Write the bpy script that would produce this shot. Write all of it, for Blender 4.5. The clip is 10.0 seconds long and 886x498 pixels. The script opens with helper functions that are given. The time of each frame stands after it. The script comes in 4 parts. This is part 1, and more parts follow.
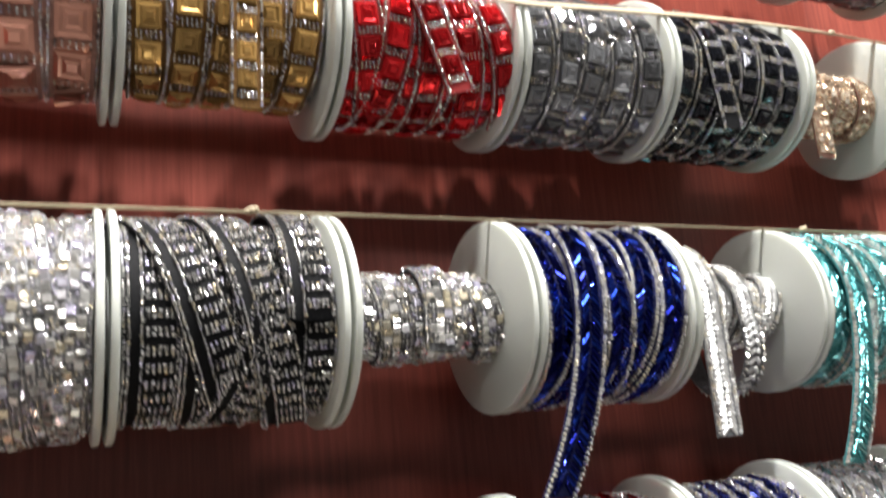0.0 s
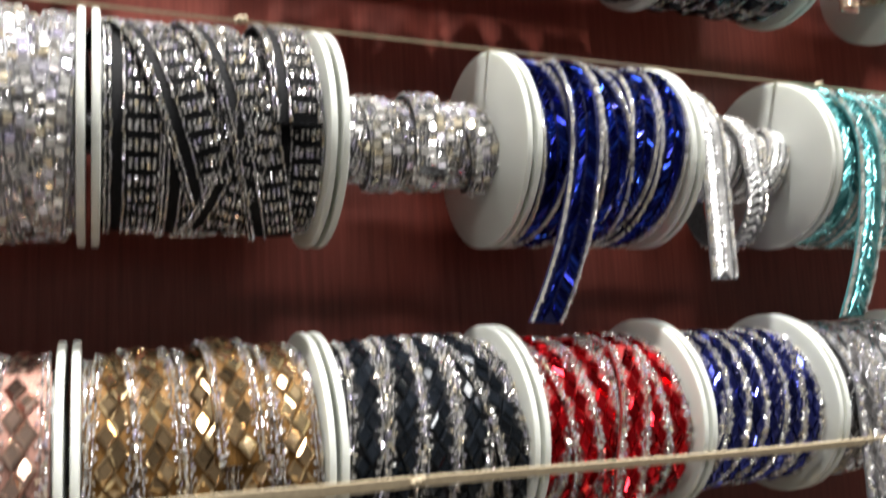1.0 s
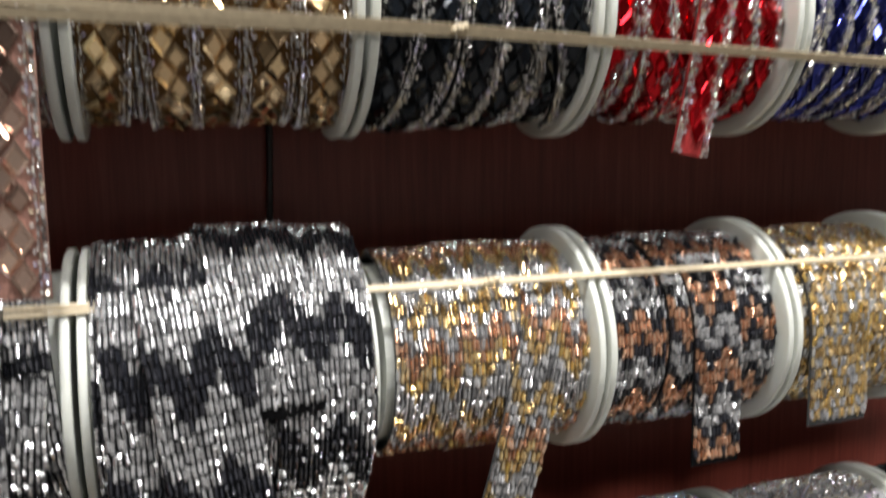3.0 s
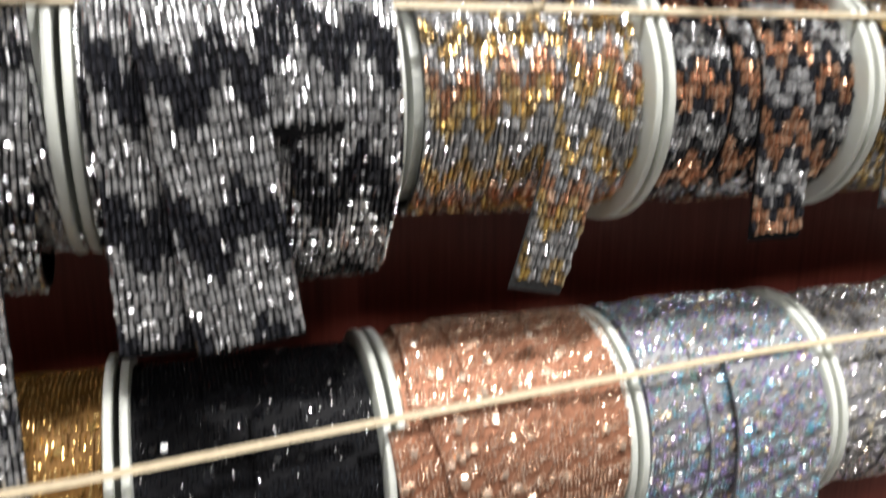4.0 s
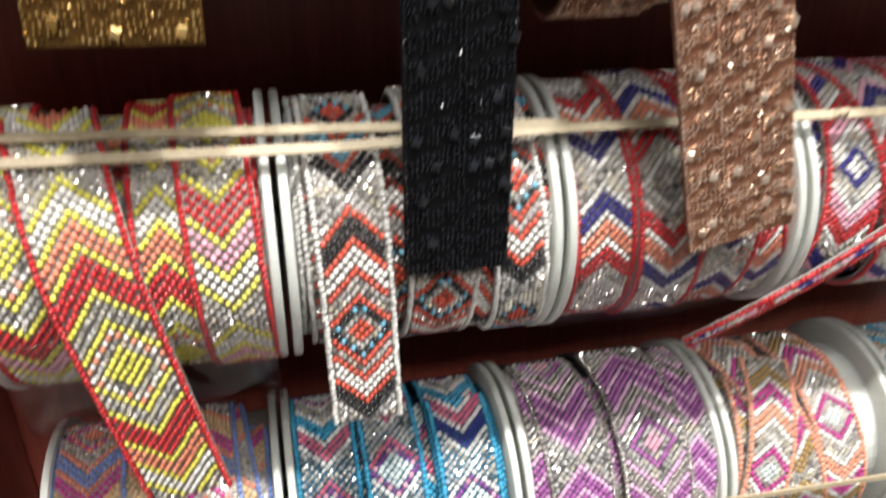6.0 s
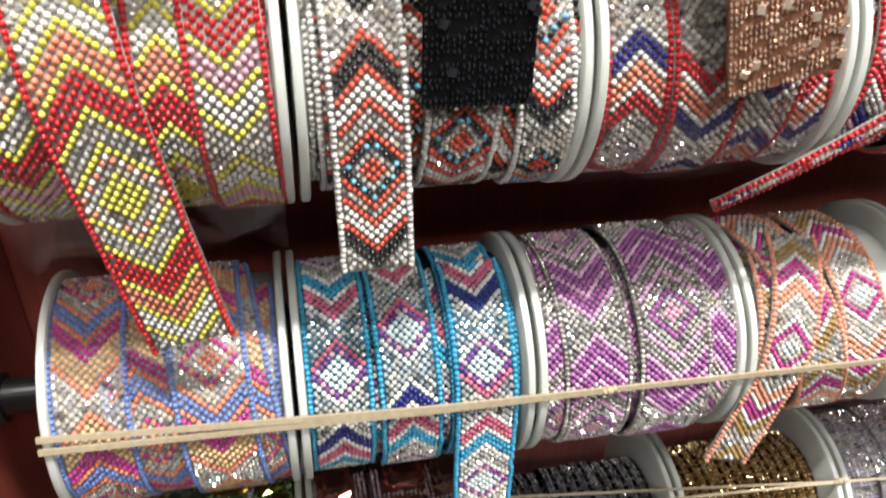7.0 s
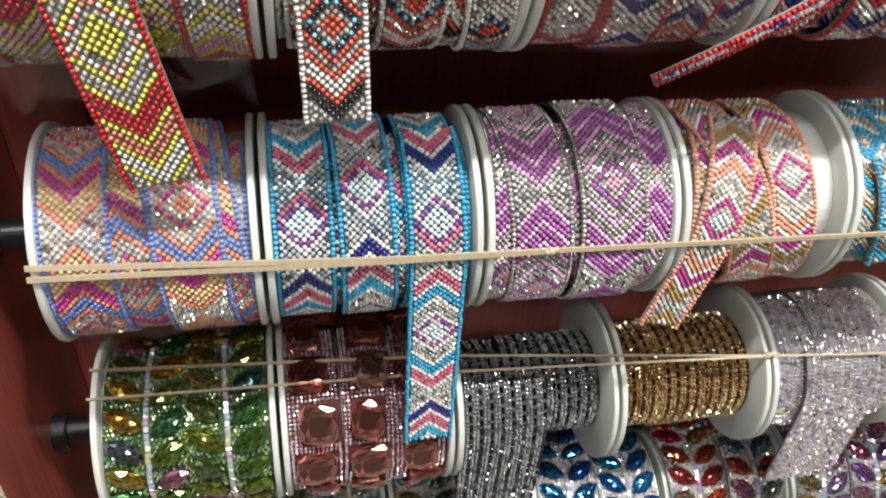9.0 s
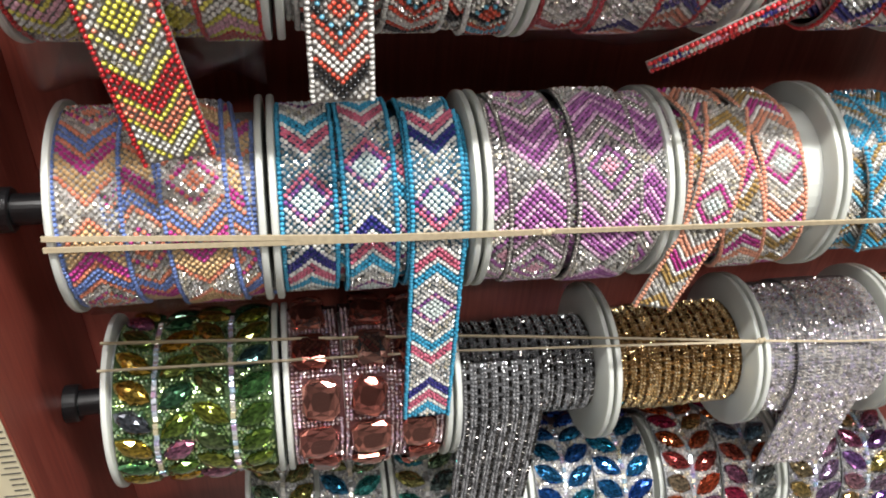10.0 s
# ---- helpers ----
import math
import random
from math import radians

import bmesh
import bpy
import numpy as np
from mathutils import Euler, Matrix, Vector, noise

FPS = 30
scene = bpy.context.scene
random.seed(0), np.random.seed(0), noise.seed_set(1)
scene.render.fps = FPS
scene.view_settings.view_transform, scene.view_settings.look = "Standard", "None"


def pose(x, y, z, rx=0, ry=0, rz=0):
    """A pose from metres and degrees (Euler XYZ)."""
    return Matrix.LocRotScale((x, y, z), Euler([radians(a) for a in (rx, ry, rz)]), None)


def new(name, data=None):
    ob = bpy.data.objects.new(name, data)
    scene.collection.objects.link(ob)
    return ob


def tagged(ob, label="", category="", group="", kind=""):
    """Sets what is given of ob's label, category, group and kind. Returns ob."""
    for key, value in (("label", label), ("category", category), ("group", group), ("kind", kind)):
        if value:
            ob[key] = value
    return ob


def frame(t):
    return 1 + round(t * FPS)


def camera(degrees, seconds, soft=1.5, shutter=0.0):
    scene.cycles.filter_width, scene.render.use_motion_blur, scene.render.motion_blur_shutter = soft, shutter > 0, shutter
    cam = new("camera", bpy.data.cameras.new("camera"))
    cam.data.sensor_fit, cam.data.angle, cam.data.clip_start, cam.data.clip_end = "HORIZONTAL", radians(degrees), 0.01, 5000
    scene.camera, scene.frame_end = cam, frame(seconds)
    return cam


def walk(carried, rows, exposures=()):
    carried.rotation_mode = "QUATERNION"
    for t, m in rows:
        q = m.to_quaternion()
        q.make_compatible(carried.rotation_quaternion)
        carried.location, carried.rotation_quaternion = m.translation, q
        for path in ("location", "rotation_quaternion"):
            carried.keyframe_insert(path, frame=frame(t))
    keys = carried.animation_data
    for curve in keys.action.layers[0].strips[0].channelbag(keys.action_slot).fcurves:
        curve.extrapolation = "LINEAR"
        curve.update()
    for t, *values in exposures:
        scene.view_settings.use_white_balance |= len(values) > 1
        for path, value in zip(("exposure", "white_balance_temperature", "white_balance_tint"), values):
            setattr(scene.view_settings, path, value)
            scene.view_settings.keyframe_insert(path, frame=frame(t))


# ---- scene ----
cam = camera(57.1, 10.0, soft=1.9, shutter=0.7)
PATH = [
    (0.0, pose(-0.0108, -0.2637, -0.0367, 102.26, 4.76, -24.62)),
    (0.5, pose(-0.0015, -0.2614, -0.0541, 100.25, 4.09, -24.04)),
    (1.0, pose(0.0005, -0.2586, -0.0680, 96.88, 2.83, -23.27)),
    (1.5, pose(0.0003, -0.2508, -0.0936, 93.99, 1.81, -23.00)),
    (2.0, pose(0.0040, -0.2426, -0.1100, 89.87, 1.54, -21.93)),
    (2.2, pose(0.0054, -0.2407, -0.1146, 89.06, 1.65, -21.38)),
    (3.3, pose(0.0161, -0.2225, -0.1440, 80.77, 0.18, -18.94)),
    (3.5, pose(0.0172, -0.2185, -0.1530, 79.60, -0.10, -18.54)),
    (4.0, pose(0.0162, -0.2113, -0.1777, 75.98, -0.15, -17.79)),
    (4.5, pose(0.0147, -0.2101, -0.2071, 73.58, -0.36, -16.42)),
    (5.0, pose(0.0112, -0.2056, -0.2367, 68.84, -0.28, -15.04)),
    (5.5, pose(0.0055, -0.2006, -0.2662, 64.71, -0.37, -14.21)),
    (6.0, pose(-0.0003, -0.1952, -0.2921, 61.73, -0.29, -12.81)),
    (6.2, pose(-0.0008, -0.1927, -0.2989, 60.43, -0.38, -12.33)),
    (7.3, pose(-0.0025, -0.1953, -0.3156, 55.15, -1.79, -11.34)),
    (7.5, pose(-0.0022, -0.1983, -0.3152, 54.48, -1.98, -11.02)),
    (8.0, pose(-0.0031, -0.2120, -0.3116, 52.86, -2.60, -10.88)),
    (8.5, pose(0.0016, -0.2160, -0.3142, 51.36, -3.34, -10.71)),
    (9.0, pose(0.0038, -0.2198, -0.3149, 50.20, -3.49, -10.67)),
    (9.5, pose(0.0033, -0.2263, -0.3144, 49.50, -3.50, -10.09)),
    (10.0, pose(0.0035, -0.2303, -0.3136, 49.94, -3.88, -9.85)),
]
walk(cam, PATH, exposures=[(0.0, 0.52), (2.0, 0.56), (3.5, 0.44), (4.5, 0.38), (5.0, 0.42), (6.0, 0.58), (7.5, 0.48), (10.0, 0.42)])

# ---------------------------------------------------------------- light
world = bpy.data.worlds.new("world")
scene.world = world
world.use_nodes = True
world.node_tree.nodes["Background"].inputs[0].default_value = (0.8, 0.85, 1.0, 1)
world.node_tree.nodes["Background"].inputs[1].default_value = 0.02


def unseen_lamp(x, y, z, sx, sy, watts, colour=(1.0, 0.985, 0.95)):
    data = bpy.data.lights.new("unseen_lamp", "AREA")
    data.shape, data.size, data.size_y, data.energy, data.color = "RECTANGLE", sx, sy, watts, colour
    ob = new("unseen_lamp", data)
    ob.location = (x, y, z)


CEIL = 1.35
# Two unseen ceiling downlights, inferred from hard shadow edges on the backboard.
unseen_lamp(-0.04, -0.43, CEIL - 0.03, 0.08, 0.08, 27.0)
unseen_lamp(0.46, -0.43, CEIL - 0.03, 0.08, 0.08, 30.0)
# Unseen fill lamps, added to brighten the spool fronts and left-facing flanges.
unseen_lamp(0.00, -0.95, CEIL - 0.03, 0.60, 0.12, 4.0, (1.0, 0.98, 0.95))
unseen_lamp(0.90, -0.95, CEIL - 0.03, 0.60, 0.12, 8.0, (1.0, 0.98, 0.95))
unseen_lamp(-1.1, -1.7, CEIL - 0.03, 0.6, 0.25, 14.0, (1.0, 0.98, 0.95))
unseen_lamp(0.3, -1.9, CEIL - 0.03, 0.6, 0.25, 14.0, (1.0, 0.98, 0.95))
unseen_lamp(1.6, -1.9, CEIL - 0.03, 0.6, 0.25, 8.0, (1.0, 0.98, 0.95))

# ---------------------------------------------------------------- materials
MATS = {}


def nodes_of(name):
    m = bpy.data.materials.new(name)
    m.use_nodes = True
    nt = m.node_tree
    return m, nt, nt.nodes["Principled BSDF"]


def ramp(nt, stops):
    r = nt.nodes.new("ShaderNodeValToRGB")
    e = r.color_ramp.elements
    e[0].position, e[0].color = stops[0][0], (*stops[0][1], 1)
    e[1].position, e[1].color = stops[-1][0], (*stops[-1][1], 1)
    for p, c in stops[1:-1]:
        k = e.new(p)
        k.color = (*c, 1)
    return r


def stone(name, colours, rough=0.12, metal=1.0, ior=1.5, coat=0.0):
    """Cut glass or metal stones: each stone takes its own shade out of a short ramp."""
    m, nt, b = nodes_of(name)
    add, wrap = nt.nodes.new("ShaderNodeMath"), nt.nodes.new("ShaderNodeMath")
    add.operation, wrap.operation = "ADD", "FRACT"
    nt.links.new(nt.nodes.new("ShaderNodeObjectInfo").outputs["Random"], add.inputs[0])
    nt.links.new(nt.nodes.new("ShaderNodeNewGeometry").outputs["Random Per Island"], add.inputs[1])
    nt.links.new(add.outputs[0], wrap.inputs[0])
    src = wrap.outputs[0]
    n = len(colours)
    r = ramp(nt, [((i + 0.0) / max(n - 1, 1), c) for i, c in enumerate(colours)])
    r.color_ramp.interpolation = "LINEAR"
    nt.links.new(src, r.inputs[0])
    nt.links.new(r.outputs[0], b.inputs["Base Color"])
    b.inputs["Metallic"].default_value = metal
    b.inputs["Roughness"].default_value = rough
    b.inputs["IOR"].default_value = ior
    b.inputs["Coat Weight"].default_value = coat
    b.inputs["Coat Roughness"].default_value = 0.05
    MATS[name] = m
    return m


def shade(c, f):
    return tuple(min(1.0, x * f) for x in c)


def three(c, lo=0.45, hi=1.35):
    return [shade(c, lo), c, shade(c, hi)]


SILVER = (0.72, 0.72, 0.74)
# Violet and gold stops paint coloured glints into the silver.
stone("crystal_silver", [(0.06, 0.06, 0.06), (0.45, 0.44, 0.43), (0.74, 0.73, 0.71), (0.85, 0.84, 0.82), (0.62, 0.60, 0.58), (0.88, 0.87, 0.86), (0.62, 0.58, 0.80), (0.86, 0.85, 0.83), (0.84, 0.74, 0.54), (0.40, 0.39, 0.38)], 0.16, 0.75)
stone("crystal_bright", [(0.16, 0.15, 0.14), (0.75, 0.73, 0.70), (0.95, 0.94, 0.92), (0.88, 0.80, 0.62), (0.95, 0.94, 0.93), (0.5, 0.48, 0.45), (0.95, 0.95, 0.95)], 0.15, 0.6)
stone("bead_steel", [(0.34, 0.31, 0.29), (0.56, 0.52, 0.49), (0.74, 0.70, 0.66)], 0.16, 0.7)
stone("crystal_pale", [(0.25, 0.22, 0.22), (0.72, 0.68, 0.66), (0.85, 0.80, 0.78), (0.66, 0.6, 0.8), (0.9, 0.84, 0.74), (0.8, 0.78, 0.76)], 0.16, 0.75)
stone("baguette_dark", [(0.02, 0.02, 0.02), (0.07, 0.065, 0.06), (0.25, 0.24, 0.23)], 0.10)
stone("baguette_bronze", [(0.04, 0.02, 0.008), (0.14, 0.08, 0.03), (0.3, 0.19, 0.08)], 0.10)
stone("crystal_smoke", [(0.162, 0.162, 0.169), (0.459, 0.459, 0.472), (0.81, 0.81, 0.837), (0.405, 0.405, 0.419)], 0.16, 0.75)
stone("crystal_rainbow", [(0.55, 0.5, 0.9), (0.85, 0.85, 0.9), (0.5, 0.75, 0.95), (0.8, 0.8, 0.82), (0.95, 0.85, 0.55), (0.75, 0.75, 0.78), (0.8, 0.55, 0.85)], 0.16, 0.75)
stone("crystal_lime", [(0.05, 0.12, 0.04), (0.35, 0.52, 0.22), (0.66, 0.80, 0.52), (0.18, 0.34, 0.2), (0.5, 0.58, 0.25), (0.12, 0.24, 0.1)], 0.16, 0.75)
stone("crystal_rose", [(0.4, 0.22, 0.22), (0.85, 0.68, 0.66), (0.75, 0.55, 0.72), (0.92, 0.84, 0.8)], 0.16, 0.75)
stone("crystal_gold", [(0.3, 0.2, 0.09), (0.72, 0.52, 0.26), (0.92, 0.76, 0.5)], 0.16, 0.75)
stone("crystal_champagne", [(0.5, 0.36, 0.25), (0.8, 0.64, 0.48), (0.92, 0.8, 0.66)], 0.16, 0.75)
stone("bugle_silver", [(0.20, 0.20, 0.21), (0.72, 0.72, 0.735), (0.45, 0.45, 0.46), (0.80, 0.80, 0.81), (0.60, 0.60, 0.61)], 0.22, 0.8)
stone("bugle_black", [(0.012, 0.013, 0.017), (0.02, 0.02, 0.024)], 0.14, 0.0, coat=0.4)
stone("bugle_gold", [(0.42, 0.29, 0.13), (0.66, 0.48, 0.24), (0.78, 0.62, 0.38), (0.8, 0.55, 0.16)], 0.22, 0.8)
stone("bugle_copper", [(0.42, 0.22, 0.13), (0.65, 0.38, 0.25), (0.8, 0.55, 0.4)], 0.22, 0.8)
stone("sequin_gold", [(0.12, 0.06, 0.02), (0.55, 0.35, 0.11), (0.32, 0.18, 0.05), (0.88, 0.64, 0.28), (0.45, 0.27, 0.08)], 0.22, 0.8)
stone("sequin_black", [(0.003, 0.003, 0.004), (0.008, 0.008, 0.010), (0.012, 0.014, 0.018)], 0.14, 0.0, coat=0.5)
stone("sequin_copper", [(0.42, 0.25, 0.17), (0.92, 0.70, 0.54), (0.72, 0.48, 0.35), (0.98, 0.86, 0.74), (0.86, 0.62, 0.46)], 0.22, 0.8)
stone("sequin_rainbow", [(0.385, 0.33, 0.715), (0.77, 0.726, 0.825), (0.275, 0.77, 0.99), (0.825, 0.792, 0.825), (0.968, 0.792, 0.462), (0.77, 0.715, 0.77), (0.66, 0.462, 0.99), (0.385, 0.374, 0.396), (0.55, 0.935, 0.88), (0.935, 0.935, 0.968)], 0.22, 0.8)
stone("square_rose", three((0.62, 0.3, 0.22)), 0.08, 0.7)
stone("square_gold", three((0.5, 0.3, 0.1)), 0.08, 0.7)
stone("square_red", three((0.6, 0.015, 0.02)), 0.08, 0.7)
stone("square_grey", three((0.25, 0.255, 0.27)), 0.08, 0.7)
stone("square_black", three((0.015, 0.016, 0.022)), 0.06, 0.5)
stone("diamond_rose", three((0.80, 0.56, 0.46), 0.35), 0.07, 0.96)
stone("diamond_gold", three((0.80, 0.58, 0.34), 0.35), 0.07, 0.96)
stone("diamond_black", three((0.012, 0.015, 0.02)), 0.05, 0.5)
stone("diamond_red", three((0.62, 0.012, 0.02)), 0.07, 0.96)
stone("diamond_blue", three((0.04, 0.05, 0.24)), 0.07, 0.96)
stone("diamond_silver", three((0.7, 0.7, 0.72)), 0.07, 0.96)
stone("bar_blue", [(0.006, 0.007, 0.06), (0.012, 0.018, 0.2), (0.03, 0.08, 0.6), (0.01, 0.013, 0.12), (0.012, 0.018, 0.2)], 0.08)
stone("bar_turquoise", [(0.09, 0.36, 0.38), (0.2, 0.62, 0.64), (0.4, 0.78, 0.78)], 0.22)
stone("bar_white", [(0.7, 0.7, 0.7), (0.9, 0.9, 0.9), (0.95, 0.95, 0.95)], 0.30, 0.7)


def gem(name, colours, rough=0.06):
    """Cut glass with a hue per stone; random facet brightness paints refraction into its colour."""
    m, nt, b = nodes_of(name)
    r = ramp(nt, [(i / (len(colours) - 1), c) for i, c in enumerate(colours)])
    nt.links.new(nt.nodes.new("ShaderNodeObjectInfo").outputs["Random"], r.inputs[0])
    # Brightness per facet, standing for refracted light, multiplied into the base colour.
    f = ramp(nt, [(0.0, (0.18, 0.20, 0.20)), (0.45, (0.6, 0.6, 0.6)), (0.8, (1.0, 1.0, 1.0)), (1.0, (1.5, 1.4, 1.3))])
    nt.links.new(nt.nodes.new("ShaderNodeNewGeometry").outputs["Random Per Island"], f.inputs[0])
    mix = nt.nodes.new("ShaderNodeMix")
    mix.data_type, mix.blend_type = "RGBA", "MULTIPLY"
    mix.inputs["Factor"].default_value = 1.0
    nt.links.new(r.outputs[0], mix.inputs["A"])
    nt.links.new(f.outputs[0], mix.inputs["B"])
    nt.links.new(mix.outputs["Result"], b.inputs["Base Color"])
    b.inputs["Metallic"].default_value = 0.88
    b.inputs["Roughness"].default_value = rough
    b.inputs["Coat Weight"].default_value = 0.5
    b.inputs["Coat Roughness"].default_value = 0.03
    MATS[name] = m


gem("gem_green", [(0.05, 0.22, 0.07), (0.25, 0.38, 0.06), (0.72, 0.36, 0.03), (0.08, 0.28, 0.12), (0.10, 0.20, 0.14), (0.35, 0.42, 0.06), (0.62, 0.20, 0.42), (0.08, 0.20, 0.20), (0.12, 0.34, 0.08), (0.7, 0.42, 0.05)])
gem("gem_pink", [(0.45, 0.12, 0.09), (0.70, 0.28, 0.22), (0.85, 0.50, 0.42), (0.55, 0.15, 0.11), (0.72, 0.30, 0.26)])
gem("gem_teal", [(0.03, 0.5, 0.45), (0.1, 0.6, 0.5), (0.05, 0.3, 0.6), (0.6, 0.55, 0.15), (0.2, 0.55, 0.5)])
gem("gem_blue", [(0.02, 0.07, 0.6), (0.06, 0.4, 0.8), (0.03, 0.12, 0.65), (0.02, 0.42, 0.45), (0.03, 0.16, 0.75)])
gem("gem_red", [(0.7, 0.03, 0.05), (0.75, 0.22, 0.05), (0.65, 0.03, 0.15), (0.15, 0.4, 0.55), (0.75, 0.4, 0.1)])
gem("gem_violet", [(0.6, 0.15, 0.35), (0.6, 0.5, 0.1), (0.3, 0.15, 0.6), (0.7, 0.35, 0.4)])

BEADS = {
    "red": (0.55, 0.02, 0.025), "yellow": (0.78, 0.72, 0.10), "orange": (0.75, 0.25, 0.15), "white": (0.78, 0.76, 0.72),
    "pink": (0.75, 0.38, 0.48), "rose": (0.62, 0.14, 0.22), "vermilion": (0.66, 0.09, 0.05), "black": (0.012, 0.012, 0.014),
    "sky": (0.16, 0.45, 0.62), "navy": (0.03, 0.025, 0.20), "magenta": (0.50, 0.04, 0.26), "peri": (0.16, 0.24, 0.55),
    "turquoise": (0.05, 0.36, 0.58), "lilac": (0.38, 0.12, 0.36), "pale_lilac": (0.70, 0.42, 0.62), "coral": (0.78, 0.34, 0.22),
    "tan": (0.66, 0.44, 0.22), "bronze": (0.40, 0.25, 0.08), "purple": (0.20, 0.05, 0.25), "mint": (0.72, 0.80, 0.78),
}
for key, c in BEADS.items():
    stone("bead_" + key, [shade(c, 0.68), shade(c, 0.84), shade(c, 0.95)], 0.28, 0.0, coat=0.25)


def cloth(name, colour, rough=0.7, metal=0.0):
    m, nt, b = nodes_of(name)
    co = nt.nodes.new("ShaderNodeTexCoord")
    w = nt.nodes.new("ShaderNodeTexNoise")
    w.inputs["Scale"].default_value = 1400
    nt.links.new(co.outputs["Object"], w.inputs["Vector"])
    r = ramp(nt, [(0.3, shade(colour, 0.6)), (0.7, shade(colour, 1.3))])
    nt.links.new(w.outputs["Fac"], r.inputs[0])
    nt.links.new(r.outputs[0], b.inputs["Base Color"])
    bp = nt.nodes.new("ShaderNodeBump")
    bp.inputs["Strength"].default_value = 0.4
    bp.inputs["Distance"].default_value = 0.0003
    nt.links.new(w.outputs["Fac"], bp.inputs["Height"])
    nt.links.new(bp.outputs[0], b.inputs["Normal"])
    b.inputs["Roughness"].default_value = rough
    b.inputs["Specular IOR Level"].default_value = 0.12
    b.inputs["Metallic"].default_value = metal
    MATS[name] = m
    return m


cloth("tape_black", (0.004, 0.004, 0.005))
cloth("tape_grey", (0.06, 0.06, 0.062))
cloth("tape_silver", (0.20, 0.20, 0.21), 0.45, 0.4)
cloth("tape_gold", (0.11, 0.055, 0.015), 0.5, 0.3)
cloth("tape_copper", (0.22, 0.10, 0.06), 0.5, 0.2)
cloth("tape_rose", (0.28, 0.15, 0.12), 0.5, 0.4)
cloth("tape_white", (0.26, 0.24, 0.22))
cloth("tape_red", (0.22, 0.02, 0.02))
cloth("tape_navy", (0.012, 0.014, 0.06))
cloth("tape_teal", (0.07, 0.22, 0.23))
cloth("tape_blue", (0.02, 0.08, 0.13))
cloth("tape_green", (0.035, 0.06, 0.025))
cloth("tape_wine", (0.05, 0.018, 0.018))


def mahogany():
    m, nt, b = nodes_of("mahogany")
    co = nt.nodes.new("ShaderNodeTexCoord")
    mp = nt.nodes.new("ShaderNodeMapping")
    mp.inputs["Scale"].default_value = (1, 1, 0.045)
    nt.links.new(co.outputs["Object"], mp.inputs[0])
    g = nt.nodes.new("ShaderNodeTexNoise")
    g.inputs["Scale"].default_value, g.inputs["Detail"].default_value, g.inputs["Roughness"].default_value = 420, 6, 0.65
    nt.links.new(mp.outputs[0], g.inputs["Vector"])
    r = ramp(nt, [(0.2, (0.17, 0.030, 0.022)), (0.5, (0.27, 0.056, 0.038)), (0.8, (0.38, 0.092, 0.062))])
    nt.links.new(g.outputs["Fac"], r.inputs[0])
    big = nt.nodes.new("ShaderNodeTexNoise")
    big.inputs["Scale"].default_value, big.inputs["Detail"].default_value = 14, 3
    nt.links.new(co.outputs["Object"], big.inputs["Vector"])
    mix = nt.nodes.new("ShaderNodeMix")
    mix.data_type, mix.blend_type = "RGBA", "MULTIPLY"
    mix.inputs["Factor"].default_value = 0.5
    rb = ramp(nt, [(0.3, (0.62, 0.56, 0.55)), (0.7, (1.0, 1.0, 1.0))])
    nt.links.new(big.outputs["Fac"], rb.inputs[0])
    nt.links.new(r.outputs[0], mix.inputs["A"])
    nt.links.new(rb.outputs[0], mix.inputs["B"])
    nt.links.new(mix.outputs["Result"], b.inputs["Base Color"])
    bp = nt.nodes.new("ShaderNodeBump")
    bp.inputs["Strength"].default_value, bp.inputs["Distance"].default_value = 0.15, 0.0004
    nt.links.new(g.outputs["Fac"], bp.inputs["Height"])
    nt.links.new(bp.outputs[0], b.inputs["Normal"])
    b.inputs["Roughness"].default_value = 0.42
    b.inputs["Coat Weight"].default_value = 0.12
    b.inputs["Coat Roughness"].default_value = 0.15
    MATS["mahogany"] = m


mahogany()


def plain(name, colour, rough=0.5, metal=0.0, sss=0.0, grain=60.0, amount=0.12):
    m, nt, b = nodes_of(name)
    co = nt.nodes.new("ShaderNodeTexCoord")
    g = nt.nodes.new("ShaderNodeTexNoise")
    g.inputs["Scale"].default_value, g.inputs["Detail"].default_value = grain, 5
    nt.links.new(co.outputs["Object"], g.inputs["Vector"])
    r = ramp(nt, [(0.3, shade(colour, 1 - amount)), (0.7, shade(colour, 1 + amount * 0.6))])
    nt.links.new(g.outputs["Fac"], r.inputs[0])
    nt.links.new(r.outputs[0], b.inputs["Base Color"])
    b.inputs["Roughness"].default_value = rough
    b.inputs["Metallic"].default_value = metal
    if sss:
        b.inputs["Subsurface Weight"].default_value = sss
        b.inputs["Subsurface Radius"].default_value = (0.004, 0.004, 0.0035)
        b.inputs["Subsurface Scale"].default_value = 1.0
    MATS[name] = m


plain("milky_plastic", (0.53, 0.545, 0.51), 0.40, sss=0.6, grain=35, amount=0.06)
plain("black_pipe", (0.007, 0.007, 0.008), 0.3, grain=200, amount=0.4)
plain("elastic", (0.38, 0.31, 0.205), 0.6, grain=600, amount=0.15)
plain("room_paint", (0.30, 0.29, 0.28), 0.8, grain=3)
plain("room_ceiling", (0.45, 0.45, 0.44), 0.8, grain=3)
plain("room_floor", (0.16, 0.15, 0.14), 0.5, grain=5)
plain("ruler_yellow", (0.66, 0.58, 0.40), 0.5, grain=80, amount=0.1)
plain("ruler_ink", (0.03, 0.03, 0.03), 0.6)


